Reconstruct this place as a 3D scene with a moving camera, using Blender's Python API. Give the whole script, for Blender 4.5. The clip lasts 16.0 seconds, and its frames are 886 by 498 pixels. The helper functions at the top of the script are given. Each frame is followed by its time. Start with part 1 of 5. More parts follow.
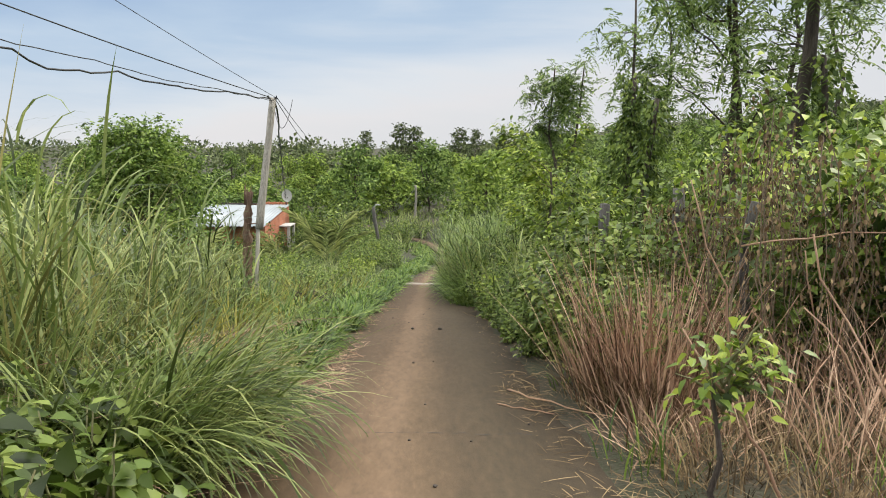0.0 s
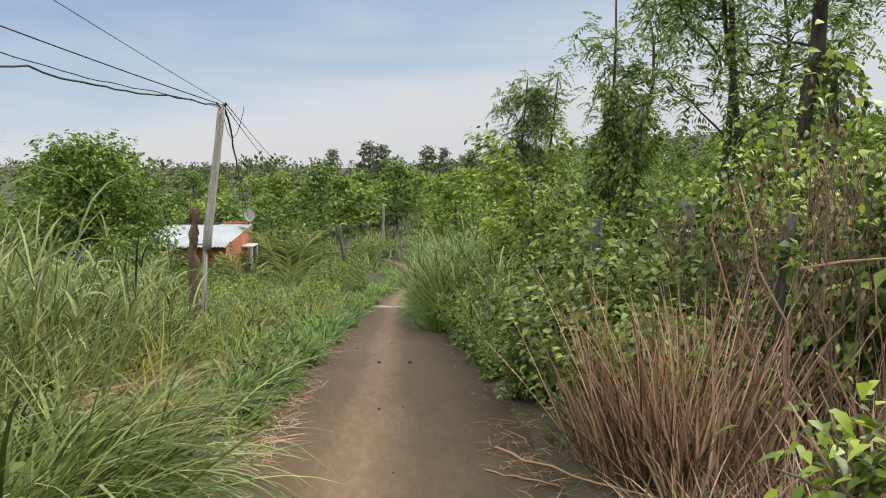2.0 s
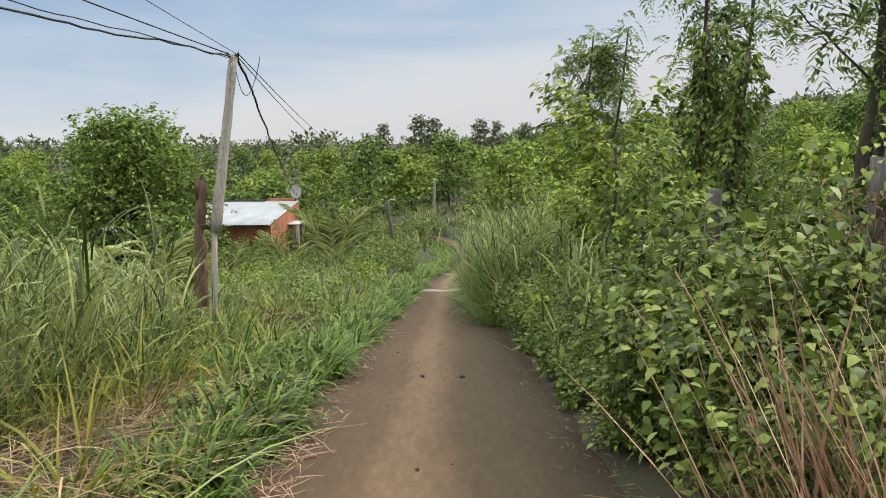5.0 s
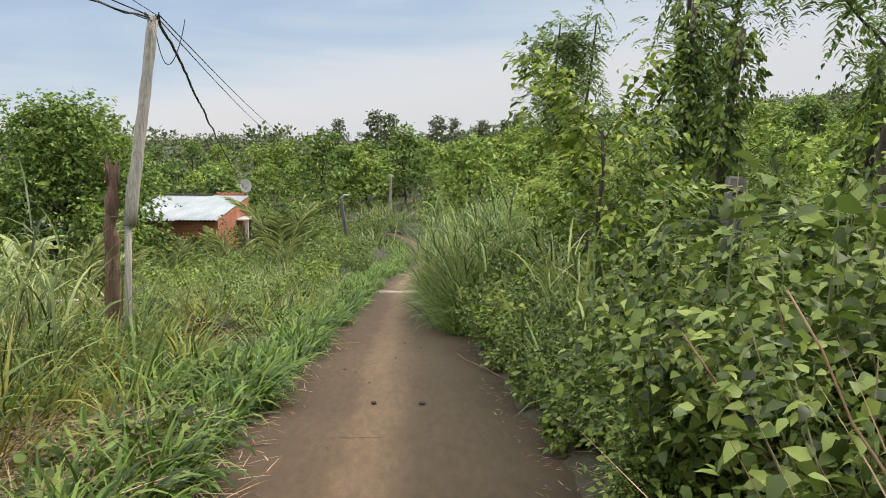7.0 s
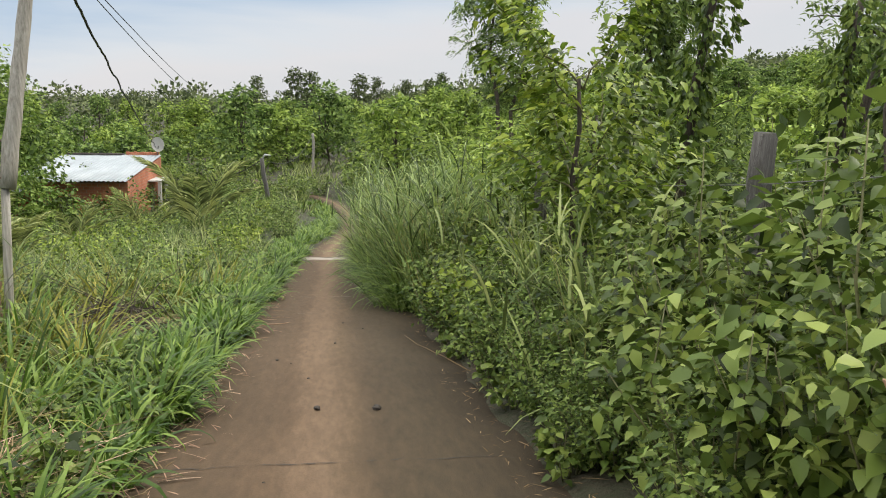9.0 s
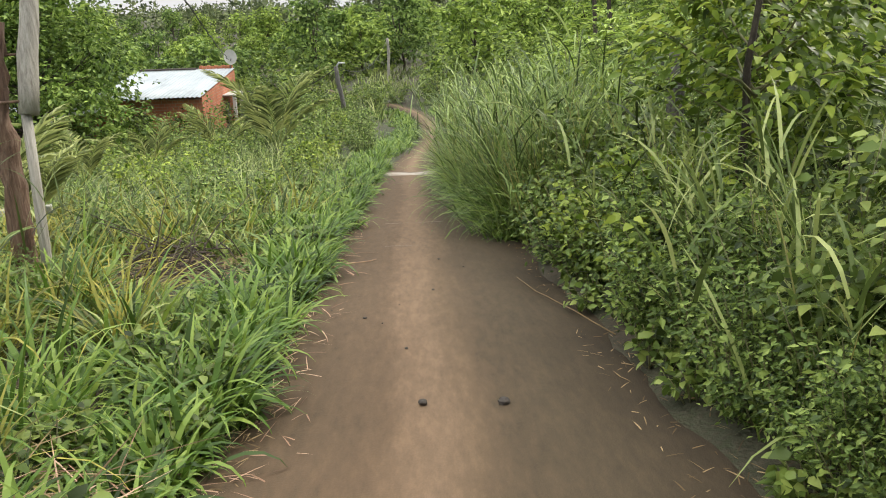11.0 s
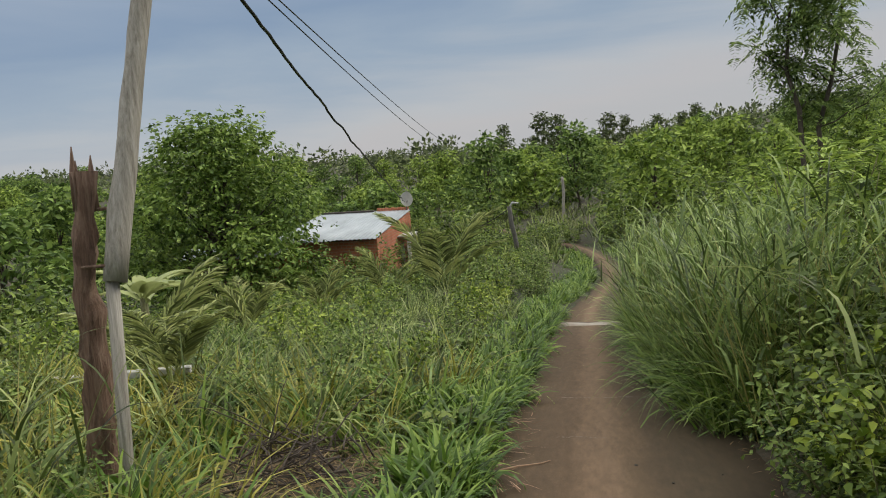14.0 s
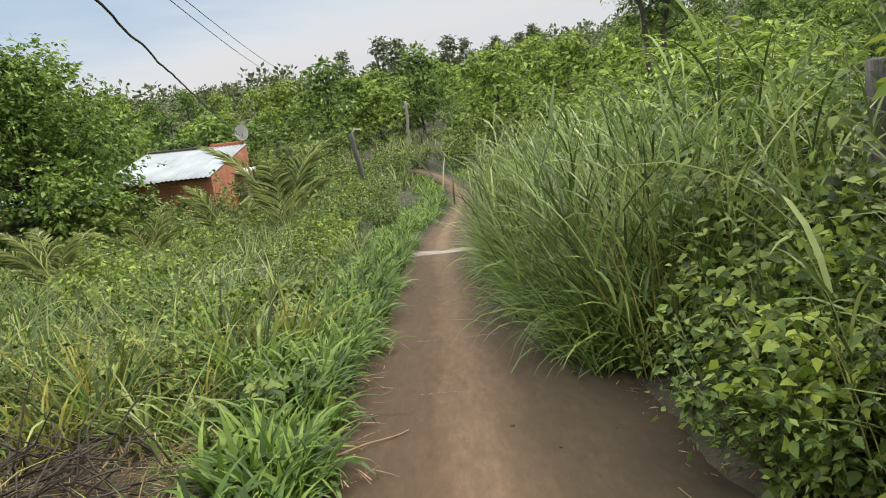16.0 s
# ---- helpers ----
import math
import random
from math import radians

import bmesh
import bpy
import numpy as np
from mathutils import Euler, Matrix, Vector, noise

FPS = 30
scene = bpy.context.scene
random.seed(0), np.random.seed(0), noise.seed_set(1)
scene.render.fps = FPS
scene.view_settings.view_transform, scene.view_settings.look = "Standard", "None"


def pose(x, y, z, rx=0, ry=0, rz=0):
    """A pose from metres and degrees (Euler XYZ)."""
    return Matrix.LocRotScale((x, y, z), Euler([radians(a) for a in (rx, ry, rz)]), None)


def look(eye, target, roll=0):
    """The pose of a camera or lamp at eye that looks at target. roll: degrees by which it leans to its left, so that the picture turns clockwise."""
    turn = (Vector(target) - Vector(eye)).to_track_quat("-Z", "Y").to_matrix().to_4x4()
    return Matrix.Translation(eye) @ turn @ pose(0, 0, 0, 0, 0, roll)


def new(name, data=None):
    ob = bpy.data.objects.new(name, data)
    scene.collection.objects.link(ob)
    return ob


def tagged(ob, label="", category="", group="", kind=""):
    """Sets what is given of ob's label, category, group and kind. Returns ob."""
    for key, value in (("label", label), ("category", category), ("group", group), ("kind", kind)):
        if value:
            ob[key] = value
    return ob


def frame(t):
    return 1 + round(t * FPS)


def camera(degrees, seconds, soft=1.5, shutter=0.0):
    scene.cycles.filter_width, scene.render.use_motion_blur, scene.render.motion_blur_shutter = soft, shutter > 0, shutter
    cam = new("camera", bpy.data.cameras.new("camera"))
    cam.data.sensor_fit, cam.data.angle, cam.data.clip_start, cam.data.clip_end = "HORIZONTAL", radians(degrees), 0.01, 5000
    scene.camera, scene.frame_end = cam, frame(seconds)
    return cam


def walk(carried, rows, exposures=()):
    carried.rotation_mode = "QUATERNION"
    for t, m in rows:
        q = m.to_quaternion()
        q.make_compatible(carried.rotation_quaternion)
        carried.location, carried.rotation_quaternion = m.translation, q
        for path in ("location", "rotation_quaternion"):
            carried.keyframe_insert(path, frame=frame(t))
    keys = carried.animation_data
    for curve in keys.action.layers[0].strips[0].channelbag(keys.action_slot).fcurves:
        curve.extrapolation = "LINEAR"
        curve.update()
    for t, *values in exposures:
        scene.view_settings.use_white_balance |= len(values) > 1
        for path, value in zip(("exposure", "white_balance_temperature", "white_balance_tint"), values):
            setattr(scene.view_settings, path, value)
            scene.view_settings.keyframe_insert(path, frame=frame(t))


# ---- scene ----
cam = camera(58.0, 16.0, soft=1.0)
PATH = [
    (0, (0.216, 1.382, 1.45), (0.24, 3.366, 1.2), 0.5),
    (0.5, (0.19, 1.767, 1.42), (0.231, 3.749, 1.154), 0.2),
    (1, (0.233, 2.163, 1.415), (0.262, 4.145, 1.146), 0.3),
    (1.5, (0.228, 2.475, 1.356), (0.325, 4.46, 1.127), 0.9),
    (2, (0.213, 2.854, 1.311), (0.316, 4.841, 1.109), 0.3),
    (2.5, (0.271, 3.291, 1.327), (0.326, 5.28, 1.122), -0.9),
    (3, (0.201, 3.737, 1.255), (0.264, 5.723, 1.022), -0.8),
    (3.5, (0.221, 4.119, 1.222), (0.226, 6.106, 0.995), -0.5),
    (4, (0.258, 4.589, 1.185), (0.224, 6.575, 0.947), -0.3),
    (6.5, (0.224, 6.559, 0.978), (0.245, 8.54, 0.703), -0.2),
    (7, (0.216, 6.979, 0.916), (0.298, 8.959, 0.649), 0.5),
    (7.5, (0.17, 7.31, 0.893), (0.354, 9.28, 0.604), 1.5),
    (8, (0.193, 7.639, 0.895), (0.392, 9.603, 0.577), 1.0),
    (8.5, (0.136, 7.94, 0.844), (0.416, 9.889, 0.491), 0.8),
    (9, (0.0, 8.312, 0.801), (0.277, 10.26, 0.442), 1.2),
    (9.5, (-0.071, 8.744, 0.794), (0.06, 10.703, 0.411), 0.4),
    (9.7, (-0.097, 8.895, 0.773), (-0.003, 10.847, 0.349), -0.3),
    (11.8, (-0.132, 10.647, 0.614), (-0.076, 12.554, 0.013), -2.8),
    (12, (-0.117, 10.762, 0.638), (-0.1, 12.678, 0.063), -2.7),
    (12.5, (-0.195, 11.149, 0.612), (-0.273, 13.099, 0.174), -3.0),
    (13, (-0.251, 11.433, 0.652), (-0.502, 13.4, 0.392), -3.0),
    (13.5, (-0.203, 11.689, 0.653), (-0.609, 13.64, 0.477), -2.9),
    (14, (-0.205, 11.956, 0.567), (-0.545, 13.912, 0.33), -3.7),
    (14.5, (-0.206, 12.312, 0.511), (-0.425, 14.274, 0.188), -4.8),
    (15, (-0.173, 12.644, 0.474), (-0.361, 14.597, 0.087), -4.6),
    (15.5, (-0.204, 13.059, 0.352), (-0.328, 15.011, -0.067), -5.0),
    (16, (-0.216, 13.399, 0.298), (-0.2, 15.351, -0.139), -6.0),
]
walk(cam, [(t, look(eye, target, roll)) for t, eye, target, roll in PATH], [(0, 0.2), (1.5, 0.13), (2.5, 0.02), (3.1, 0.14), (3.5, 0.22), (4, 0.03), (5.5, 0.1), (7, 0.13), (9.7, 0.18), (11.0, 0.34), (11.8, 0.42), (12.1, 0.38), (12.5, 0.14), (12.9, -0.2), (13.3, -0.5), (14.1, -0.42), (14.7, 0.12), (15.3, 0.14), (16, 0.16)])

# ---- world, sun, exposure ----
SUN_EL, SUN_AZ = 38.0, -60.0
world = bpy.data.worlds.new("overcast_sky")
scene.world = world
world.use_nodes = True
wn, wl = world.node_tree.nodes, world.node_tree.links
wn.clear()


def wnode(kind, **kw):
    n = wn.new(kind)
    for k, v in kw.items():
        n.inputs[k].default_value = v
    return n


w_out = wn.new("ShaderNodeOutputWorld")
w_bg = wnode("ShaderNodeBackground", Strength=0.1)
w_sky = wn.new("ShaderNodeTexSky")
w_sky.sky_type = 'NISHITA'
w_sky.sun_disc = False
w_sky.sun_elevation = radians(SUN_EL)
w_sky.sun_rotation = radians(SUN_AZ)
w_tc = wn.new("ShaderNodeTexCoord")
w_sep = wn.new("ShaderNodeSeparateXYZ")
w_ramp = wn.new("ShaderNodeValToRGB")
els = w_ramp.color_ramp.elements
els[0].position, els[0].color = 0.0, (0.66, 0.67, 0.70, 1)
els[1].position, els[1].color = 1.0, (2.9, 2.88, 2.7, 1)
for p, c in ((0.04, (0.69, 0.685, 0.71, 1)), (0.075, (0.66, 0.69, 0.735, 1)), (0.12, (0.56, 0.63, 0.72, 1)), (0.165, (0.43, 0.54, 0.68, 1)), (0.24, (0.32, 0.44, 0.62, 1)), (0.34, (0.42, 0.52, 0.67, 1)), (0.5, (1.3, 1.33, 1.32, 1))):
    e = els.new(p)
    e.color = c
w_map = wn.new("ShaderNodeMapping")
w_map.inputs["Scale"].default_value = (1.2, 1.2, 7.0)
w_map.inputs["Rotation"].default_value = (0, radians(-7), 0)
w_noise = wnode("ShaderNodeTexNoise", Scale=1.9, Detail=6.0, Roughness=0.55, Distortion=0.4)
w_shift = wn.new("ShaderNodeMath")
w_shift.operation = 'MULTIPLY_ADD'
w_shift.inputs[1].default_value = 0.22
w_sub = wn.new("ShaderNodeMath")
w_sub.operation = 'SUBTRACT'
w_sub.inputs[1].default_value = 0.115
w_gain = wn.new("ShaderNodeVectorMath")
w_gain.operation = 'SCALE'
w_gain.inputs["Scale"].default_value = 10.0
w_mix = wn.new("ShaderNodeMix")
w_mix.data_type = 'RGBA'
w_mix.inputs["Factor"].default_value = 0.93
wl.new(w_tc.outputs["Generated"], w_sep.inputs[0])
wl.new(w_tc.outputs["Generated"], w_map.inputs["Vector"])
wl.new(w_map.outputs[0], w_noise.inputs["Vector"])
wl.new(w_noise.outputs["Fac"], w_shift.inputs[0])
w_side = wn.new("ShaderNodeMath")
w_side.operation = 'MULTIPLY_ADD'
w_side.inputs[1].default_value = -0.17
wl.new(w_sep.outputs["X"], w_side.inputs[0])
wl.new(w_sep.outputs["Z"], w_side.inputs[2])
wl.new(w_side.outputs[0], w_shift.inputs[2])
wl.new(w_shift.outputs[0], w_sub.inputs[0])
wl.new(w_sub.outputs[0], w_ramp.inputs[0])
wl.new(w_ramp.outputs[0], w_gain.inputs[0])
wl.new(w_sky.outputs[0], w_mix.inputs["A"])
wl.new(w_gain.outputs[0], w_mix.inputs["B"])
wl.new(w_mix.outputs["Result"], w_bg.inputs["Color"])
wl.new(w_bg.outputs[0], w_out.inputs[0])

sun_data = bpy.data.lights.new("sun", 'SUN')
sun_data.energy, sun_data.angle, sun_data.color = 3.0, radians(28), (1.0, 0.94, 0.80)
sun = new("sun", sun_data)
sun.rotation_euler = (radians(90 - SUN_EL), 0, radians(SUN_AZ + 180))
sun.location = (0, 0, 60)


# ---- materials ----
def material(name):
    m = bpy.data.materials.new(name)
    m.use_nodes = True
    nt = m.node_tree
    nt.nodes.clear()
    return m, nt.nodes, nt.links


def ramp_node(nodes, stops):
    r = nodes.new("ShaderNodeValToRGB")
    e = r.color_ramp.elements
    e[0].position, e[0].color = stops[0][0], (*stops[0][1], 1)
    e[1].position, e[1].color = stops[-1][0], (*stops[-1][1], 1)
    for p, c in stops[1:-1]:
        x = e.new(p)
        x.color = (*c, 1)
    return r


def leaf_material(name, dark, mid, light, translucent=0.3, rough=0.5, patch=0.9):
    dark, mid, light = ((c[0] * k * 1.05, c[1] * k, c[2] * k * 0.86) for c, k in ((dark, 0.62), (mid, 0.92), (light, 1.0)))
    m, n, l = material(name)
    out = n.new("ShaderNodeOutputMaterial")
    geo = n.new("ShaderNodeNewGeometry")
    tc = n.new("ShaderNodeTexCoord")
    big = n.new("ShaderNodeTexNoise")
    big.inputs["Scale"].default_value, big.inputs["Detail"].default_value = patch, 3.0
    add = n.new("ShaderNodeMath")
    add.operation = 'MULTIPLY_ADD'
    add.inputs[1].default_value = 0.95
    half = n.new("ShaderNodeMath")
    half.operation = 'MULTIPLY_ADD'
    half.inputs[1].default_value, half.inputs[2].default_value = 0.8, -0.36
    r = ramp_node(n, ((0.0, dark), (0.5, mid), (1.0, light)))
    b = n.new("ShaderNodeBsdfPrincipled")
    b.inputs["Roughness"].default_value = rough
    b.inputs["Specular IOR Level"].default_value = 0.34
    fine = n.new("ShaderNodeTexNoise")
    fine.inputs["Scale"].default_value, fine.inputs["Detail"].default_value = 60.0, 3.0
    bump = n.new("ShaderNodeBump")
    bump.inputs["Strength"].default_value, bump.inputs["Distance"].default_value = 0.25, 0.004
    t = n.new("ShaderNodeBsdfTranslucent")
    mix = n.new("ShaderNodeMixShader")
    mix.inputs[0].default_value = translucent
    l.new(tc.outputs["Object"], big.inputs["Vector"])
    l.new(tc.outputs["Object"], fine.inputs["Vector"])
    l.new(big.outputs["Fac"], half.inputs[0])
    l.new(geo.outputs["Random Per Island"], add.inputs[0])
    l.new(half.outputs[0], add.inputs[2])
    l.new(add.outputs[0], r.inputs[0])
    l.new(r.outputs[0], b.inputs["Base Color"])
    l.new(r.outputs[0], t.inputs["Color"])
    l.new(fine.outputs["Fac"], bump.inputs["Height"])
    l.new(bump.outputs[0], b.inputs["Normal"])
    l.new(b.outputs[0], mix.inputs[1])
    l.new(t.outputs[0], mix.inputs[2])
    l.new(mix.outputs[0], out.inputs[0])
    return m


def solid_material(name, stops, scale=6.0, stretch=(1, 1, 1), rough=0.8, metal=0.0, bump=0.4, distance=0.01, fine=40.0):
    m, n, l = material(name)
    out = n.new("ShaderNodeOutputMaterial")
    tc = n.new("ShaderNodeTexCoord")
    mp = n.new("ShaderNodeMapping")
    mp.inputs["Scale"].default_value = stretch
    a = n.new("ShaderNodeTexNoise")
    a.inputs["Scale"].default_value, a.inputs["Detail"].default_value, a.inputs["Roughness"].default_value = scale, 5.0, 0.6
    c = n.new("ShaderNodeTexNoise")
    c.inputs["Scale"].default_value, c.inputs["Detail"].default_value = fine, 4.0
    mx = n.new("ShaderNodeMath")
    mx.operation = 'MULTIPLY_ADD'
    mx.inputs[1].default_value = 0.35
    sub = n.new("ShaderNodeMath")
    sub.operation = 'SUBTRACT'
    sub.inputs[1].default_value = 0.175
    r = ramp_node(n, stops)
    b = n.new("ShaderNodeBsdfPrincipled")
    b.inputs["Roughness"].default_value, b.inputs["Metallic"].default_value = rough, metal
    bp = n.new("ShaderNodeBump")
    bp.inputs["Strength"].default_value, bp.inputs["Distance"].default_value = bump, distance
    l.new(tc.outputs["Object"], mp.inputs["Vector"])
    l.new(mp.outputs[0], a.inputs["Vector"])
    l.new(mp.outputs[0], c.inputs["Vector"])
    l.new(c.outputs["Fac"], mx.inputs[0])
    l.new(a.outputs["Fac"], mx.inputs[2])
    l.new(mx.outputs[0], sub.inputs[0])
    l.new(sub.outputs[0], r.inputs[0])
    l.new(r.outputs[0], b.inputs["Base Color"])
    l.new(mx.outputs[0], bp.inputs["Height"])
    l.new(bp.outputs[0], b.inputs["Normal"])
    l.new(b.outputs[0], out.inputs[0])
    return m


M_GRASS = leaf_material("grass_blade", (0.042, 0.068, 0.017), (0.150, 0.218, 0.064), (0.400, 0.465, 0.200), 0.3, 0.4)
M_GRASS_PALE = leaf_material("grass_stem_pale", (0.141, 0.150, 0.047), (0.346, 0.342, 0.133), (0.539, 0.493, 0.227), 0.2)
M_LUSH = leaf_material("grass_lush", (0.033, 0.07, 0.011), (0.111, 0.215, 0.036), (0.273, 0.382, 0.088), 0.3, 0.4)
M_CLUMP = leaf_material("clump_grass_blade", (0.058, 0.098, 0.026), (0.140, 0.225, 0.062), (0.370, 0.480, 0.190), 0.3, 0.4)
M_YELLOW = leaf_material("grass_yellowing", (0.077, 0.090, 0.014), (0.233, 0.247, 0.044), (0.431, 0.403, 0.096), 0.3)
M_DRY = leaf_material("dry_straw", (0.150, 0.088, 0.064), (0.400, 0.255, 0.195), (0.660, 0.490, 0.405), 0.15, 0.8)
M_DRYDARK = leaf_material("dry_vine", (0.05, 0.035, 0.019), (0.172, 0.122, 0.071), (0.36, 0.275, 0.175), 0.12, 0.85)
M_LEAF = leaf_material("bush_leaf", (0.030, 0.054, 0.010), (0.125, 0.198, 0.040), (0.330, 0.410, 0.120), 0.3, 0.42)
M_LEAFLIGHT = leaf_material("sapling_leaf", (0.053, 0.096, 0.012), (0.176, 0.281, 0.041), (0.418, 0.511, 0.094), 0.35, 0.42)
M_LEAFSMALL = leaf_material("weed_leaf", (0.030, 0.060, 0.016), (0.130, 0.212, 0.054), (0.320, 0.430, 0.125), 0.3, 0.5)
M_FEATHER = leaf_material("feathery_leaf", (0.048, 0.09, 0.024), (0.167, 0.264, 0.083), (0.345, 0.462, 0.167), 0.35, 0.5)
M_VINELEAF = leaf_material("vine_leaf", (0.030, 0.058, 0.013), (0.115, 0.190, 0.038), (0.290, 0.385, 0.090), 0.3, 0.45)
M_TREE = leaf_material("tree_leaf", (0.043, 0.091, 0.018), (0.155, 0.26, 0.055), (0.33, 0.45, 0.12), 0.3, 0.5, 0.35)
M_TREE_B = leaf_material("forest_leaf", (0.034, 0.075, 0.018), (0.138, 0.235, 0.06), (0.307, 0.43, 0.123), 0.3, 0.6, 0.15)
M_TREE_C = leaf_material("bright_forest_leaf", (0.059, 0.106, 0.018), (0.203, 0.315, 0.062), (0.416, 0.539, 0.13), 0.3, 0.6, 0.15)
M_FAR = leaf_material("ridge_leaf", (0.042, 0.066, 0.03), (0.112, 0.152, 0.073), (0.203, 0.246, 0.122), 0.25, 0.8, 0.05)
M_PALM = leaf_material("palm_leaflet", (0.104, 0.137, 0.052), (0.3, 0.362, 0.15), (0.516, 0.564, 0.264), 0.3, 0.4)
M_BARK = solid_material("bark", ((0.2, (0.028, 0.021, 0.017)), (0.5, (0.07, 0.054, 0.043)), (0.8, (0.14, 0.115, 0.095))), 5.0, (3, 3, 0.6), 0.9, 0, 0.9, 0.03)
M_STEM = solid_material("green_stem", ((0.2, (0.09, 0.08, 0.03)), (0.8, (0.20, 0.20, 0.09))), 8.0, (1, 1, 1), 0.7)
M_POLE = solid_material("weathered_grey_timber", ((0.2, (0.13, 0.11, 0.09)), (0.5, (0.31, 0.285, 0.25)), (0.8, (0.46, 0.43, 0.39))), 7.0, (7, 7, 0.35), 0.85, 0, 0.9, 0.012)
M_STUMP = solid_material("red_brown_old_timber", ((0.2, (0.05, 0.028, 0.02)), (0.5, (0.16, 0.095, 0.065)), (0.8, (0.29, 0.20, 0.15))), 6.0, (6, 6, 0.4), 0.9, 0, 1.0, 0.02)
M_POST = solid_material("grey_fence_timber", ((0.2, (0.045, 0.04, 0.037)), (0.5, (0.11, 0.10, 0.093)), (0.8, (0.22, 0.21, 0.195))), 6.0, (6, 6, 0.5), 0.9, 0, 1.0, 0.02)
M_WIRE = solid_material("black_cable", ((0.2, (0.012, 0.012, 0.014)), (0.8, (0.03, 0.03, 0.034))), 20.0, (1, 1, 1), 0.6)
M_BARBED = solid_material("grey_steel_wire", ((0.2, (0.12, 0.12, 0.12)), (0.8, (0.28, 0.27, 0.26))), 20.0, (1, 1, 1), 0.5, 0.6)
M_ROOF = solid_material("zinc_roof_sheet", ((0.2, (0.24, 0.26, 0.28)), (0.5, (0.34, 0.37, 0.40)), (0.8, (0.44, 0.46, 0.49))), 1.2, (1, 0.4, 1), 0.45, 0.25, 0.15)
M_BRICK = solid_material("orange_hollow_brick", ((0.2, (0.30, 0.10, 0.055)), (0.5, (0.46, 0.16, 0.085)), (0.8, (0.56, 0.24, 0.14))), 3.0, (1, 1, 1), 0.9, 0, 0.5, 0.01)
M_WHITE = solid_material("white_paint", ((0.2, (0.42, 0.41, 0.39)), (0.8, (0.58, 0.57, 0.55))), 4.0, (1, 1, 1), 0.6, 0, 0.1)
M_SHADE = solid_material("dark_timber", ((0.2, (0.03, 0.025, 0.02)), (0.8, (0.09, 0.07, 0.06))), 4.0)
M_STONE = solid_material("dark_pebble", ((0.2, (0.02, 0.017, 0.015)), (0.8, (0.07, 0.055, 0.045))), 30.0)
M_PALE = solid_material("pale_concrete", ((0.2, (0.14, 0.105, 0.08)), (0.45, (0.27, 0.225, 0.19)), (0.75, (0.38, 0.345, 0.31))), 2.5, (1, 1, 1), 0.9, 0, 0.6, 0.01)

M_CHIP = solid_material("chipped_concrete", ((0.2, (0.12, 0.09, 0.07)), (0.8, (0.24, 0.19, 0.16))), 30.0)
M_VINE = solid_material("dry_vine_stem", ((0.2, (0.07, 0.047, 0.028)), (0.8, (0.24, 0.175, 0.115))), 12.0)
M_BRUSH = solid_material("dark_dead_branch", ((0.2, (0.02, 0.015, 0.012)), (0.8, (0.085, 0.06, 0.045))), 12.0)


def soil_material():
    m, n, l = material("leaf_litter_soil")
    out = n.new("ShaderNodeOutputMaterial")
    tc = n.new("ShaderNodeTexCoord")
    a = n.new("ShaderNodeTexNoise")
    a.inputs["Scale"].default_value, a.inputs["Detail"].default_value = 0.7, 6.0
    c = n.new("ShaderNodeTexNoise")
    c.inputs["Scale"].default_value, c.inputs["Detail"].default_value = 25.0, 5.0
    r = ramp_node(n, ((0.3, (0.03, 0.042, 0.014)), (0.5, (0.042, 0.04, 0.022)), (0.7, (0.07, 0.052, 0.035))))
    mx = n.new("ShaderNodeMath")
    mx.operation = 'MULTIPLY_ADD'
    mx.inputs[1].default_value = 0.5
    sub = n.new("ShaderNodeMath")
    sub.operation = 'SUBTRACT'
    sub.inputs[1].default_value = 0.25
    b = n.new("ShaderNodeBsdfPrincipled")
    b.inputs["Roughness"].default_value = 0.95
    bp = n.new("ShaderNodeBump")
    bp.inputs["Strength"].default_value, bp.inputs["Distance"].default_value = 0.8, 0.03
    l.new(tc.outputs["Object"], a.inputs["Vector"])
    l.new(tc.outputs["Object"], c.inputs["Vector"])
    l.new(c.outputs["Fac"], mx.inputs[0])
    l.new(a.outputs["Fac"], mx.inputs[2])
    l.new(mx.outputs[0], sub.inputs[0])
    l.new(sub.outputs[0], r.inputs[0])
    l.new(r.outputs[0], b.inputs["Base Color"])
    l.new(c.outputs["Fac"], bp.inputs["Height"])
    l.new(bp.outputs[0], b.inputs["Normal"])
    l.new(b.outputs[0], out.inputs[0])
    return m


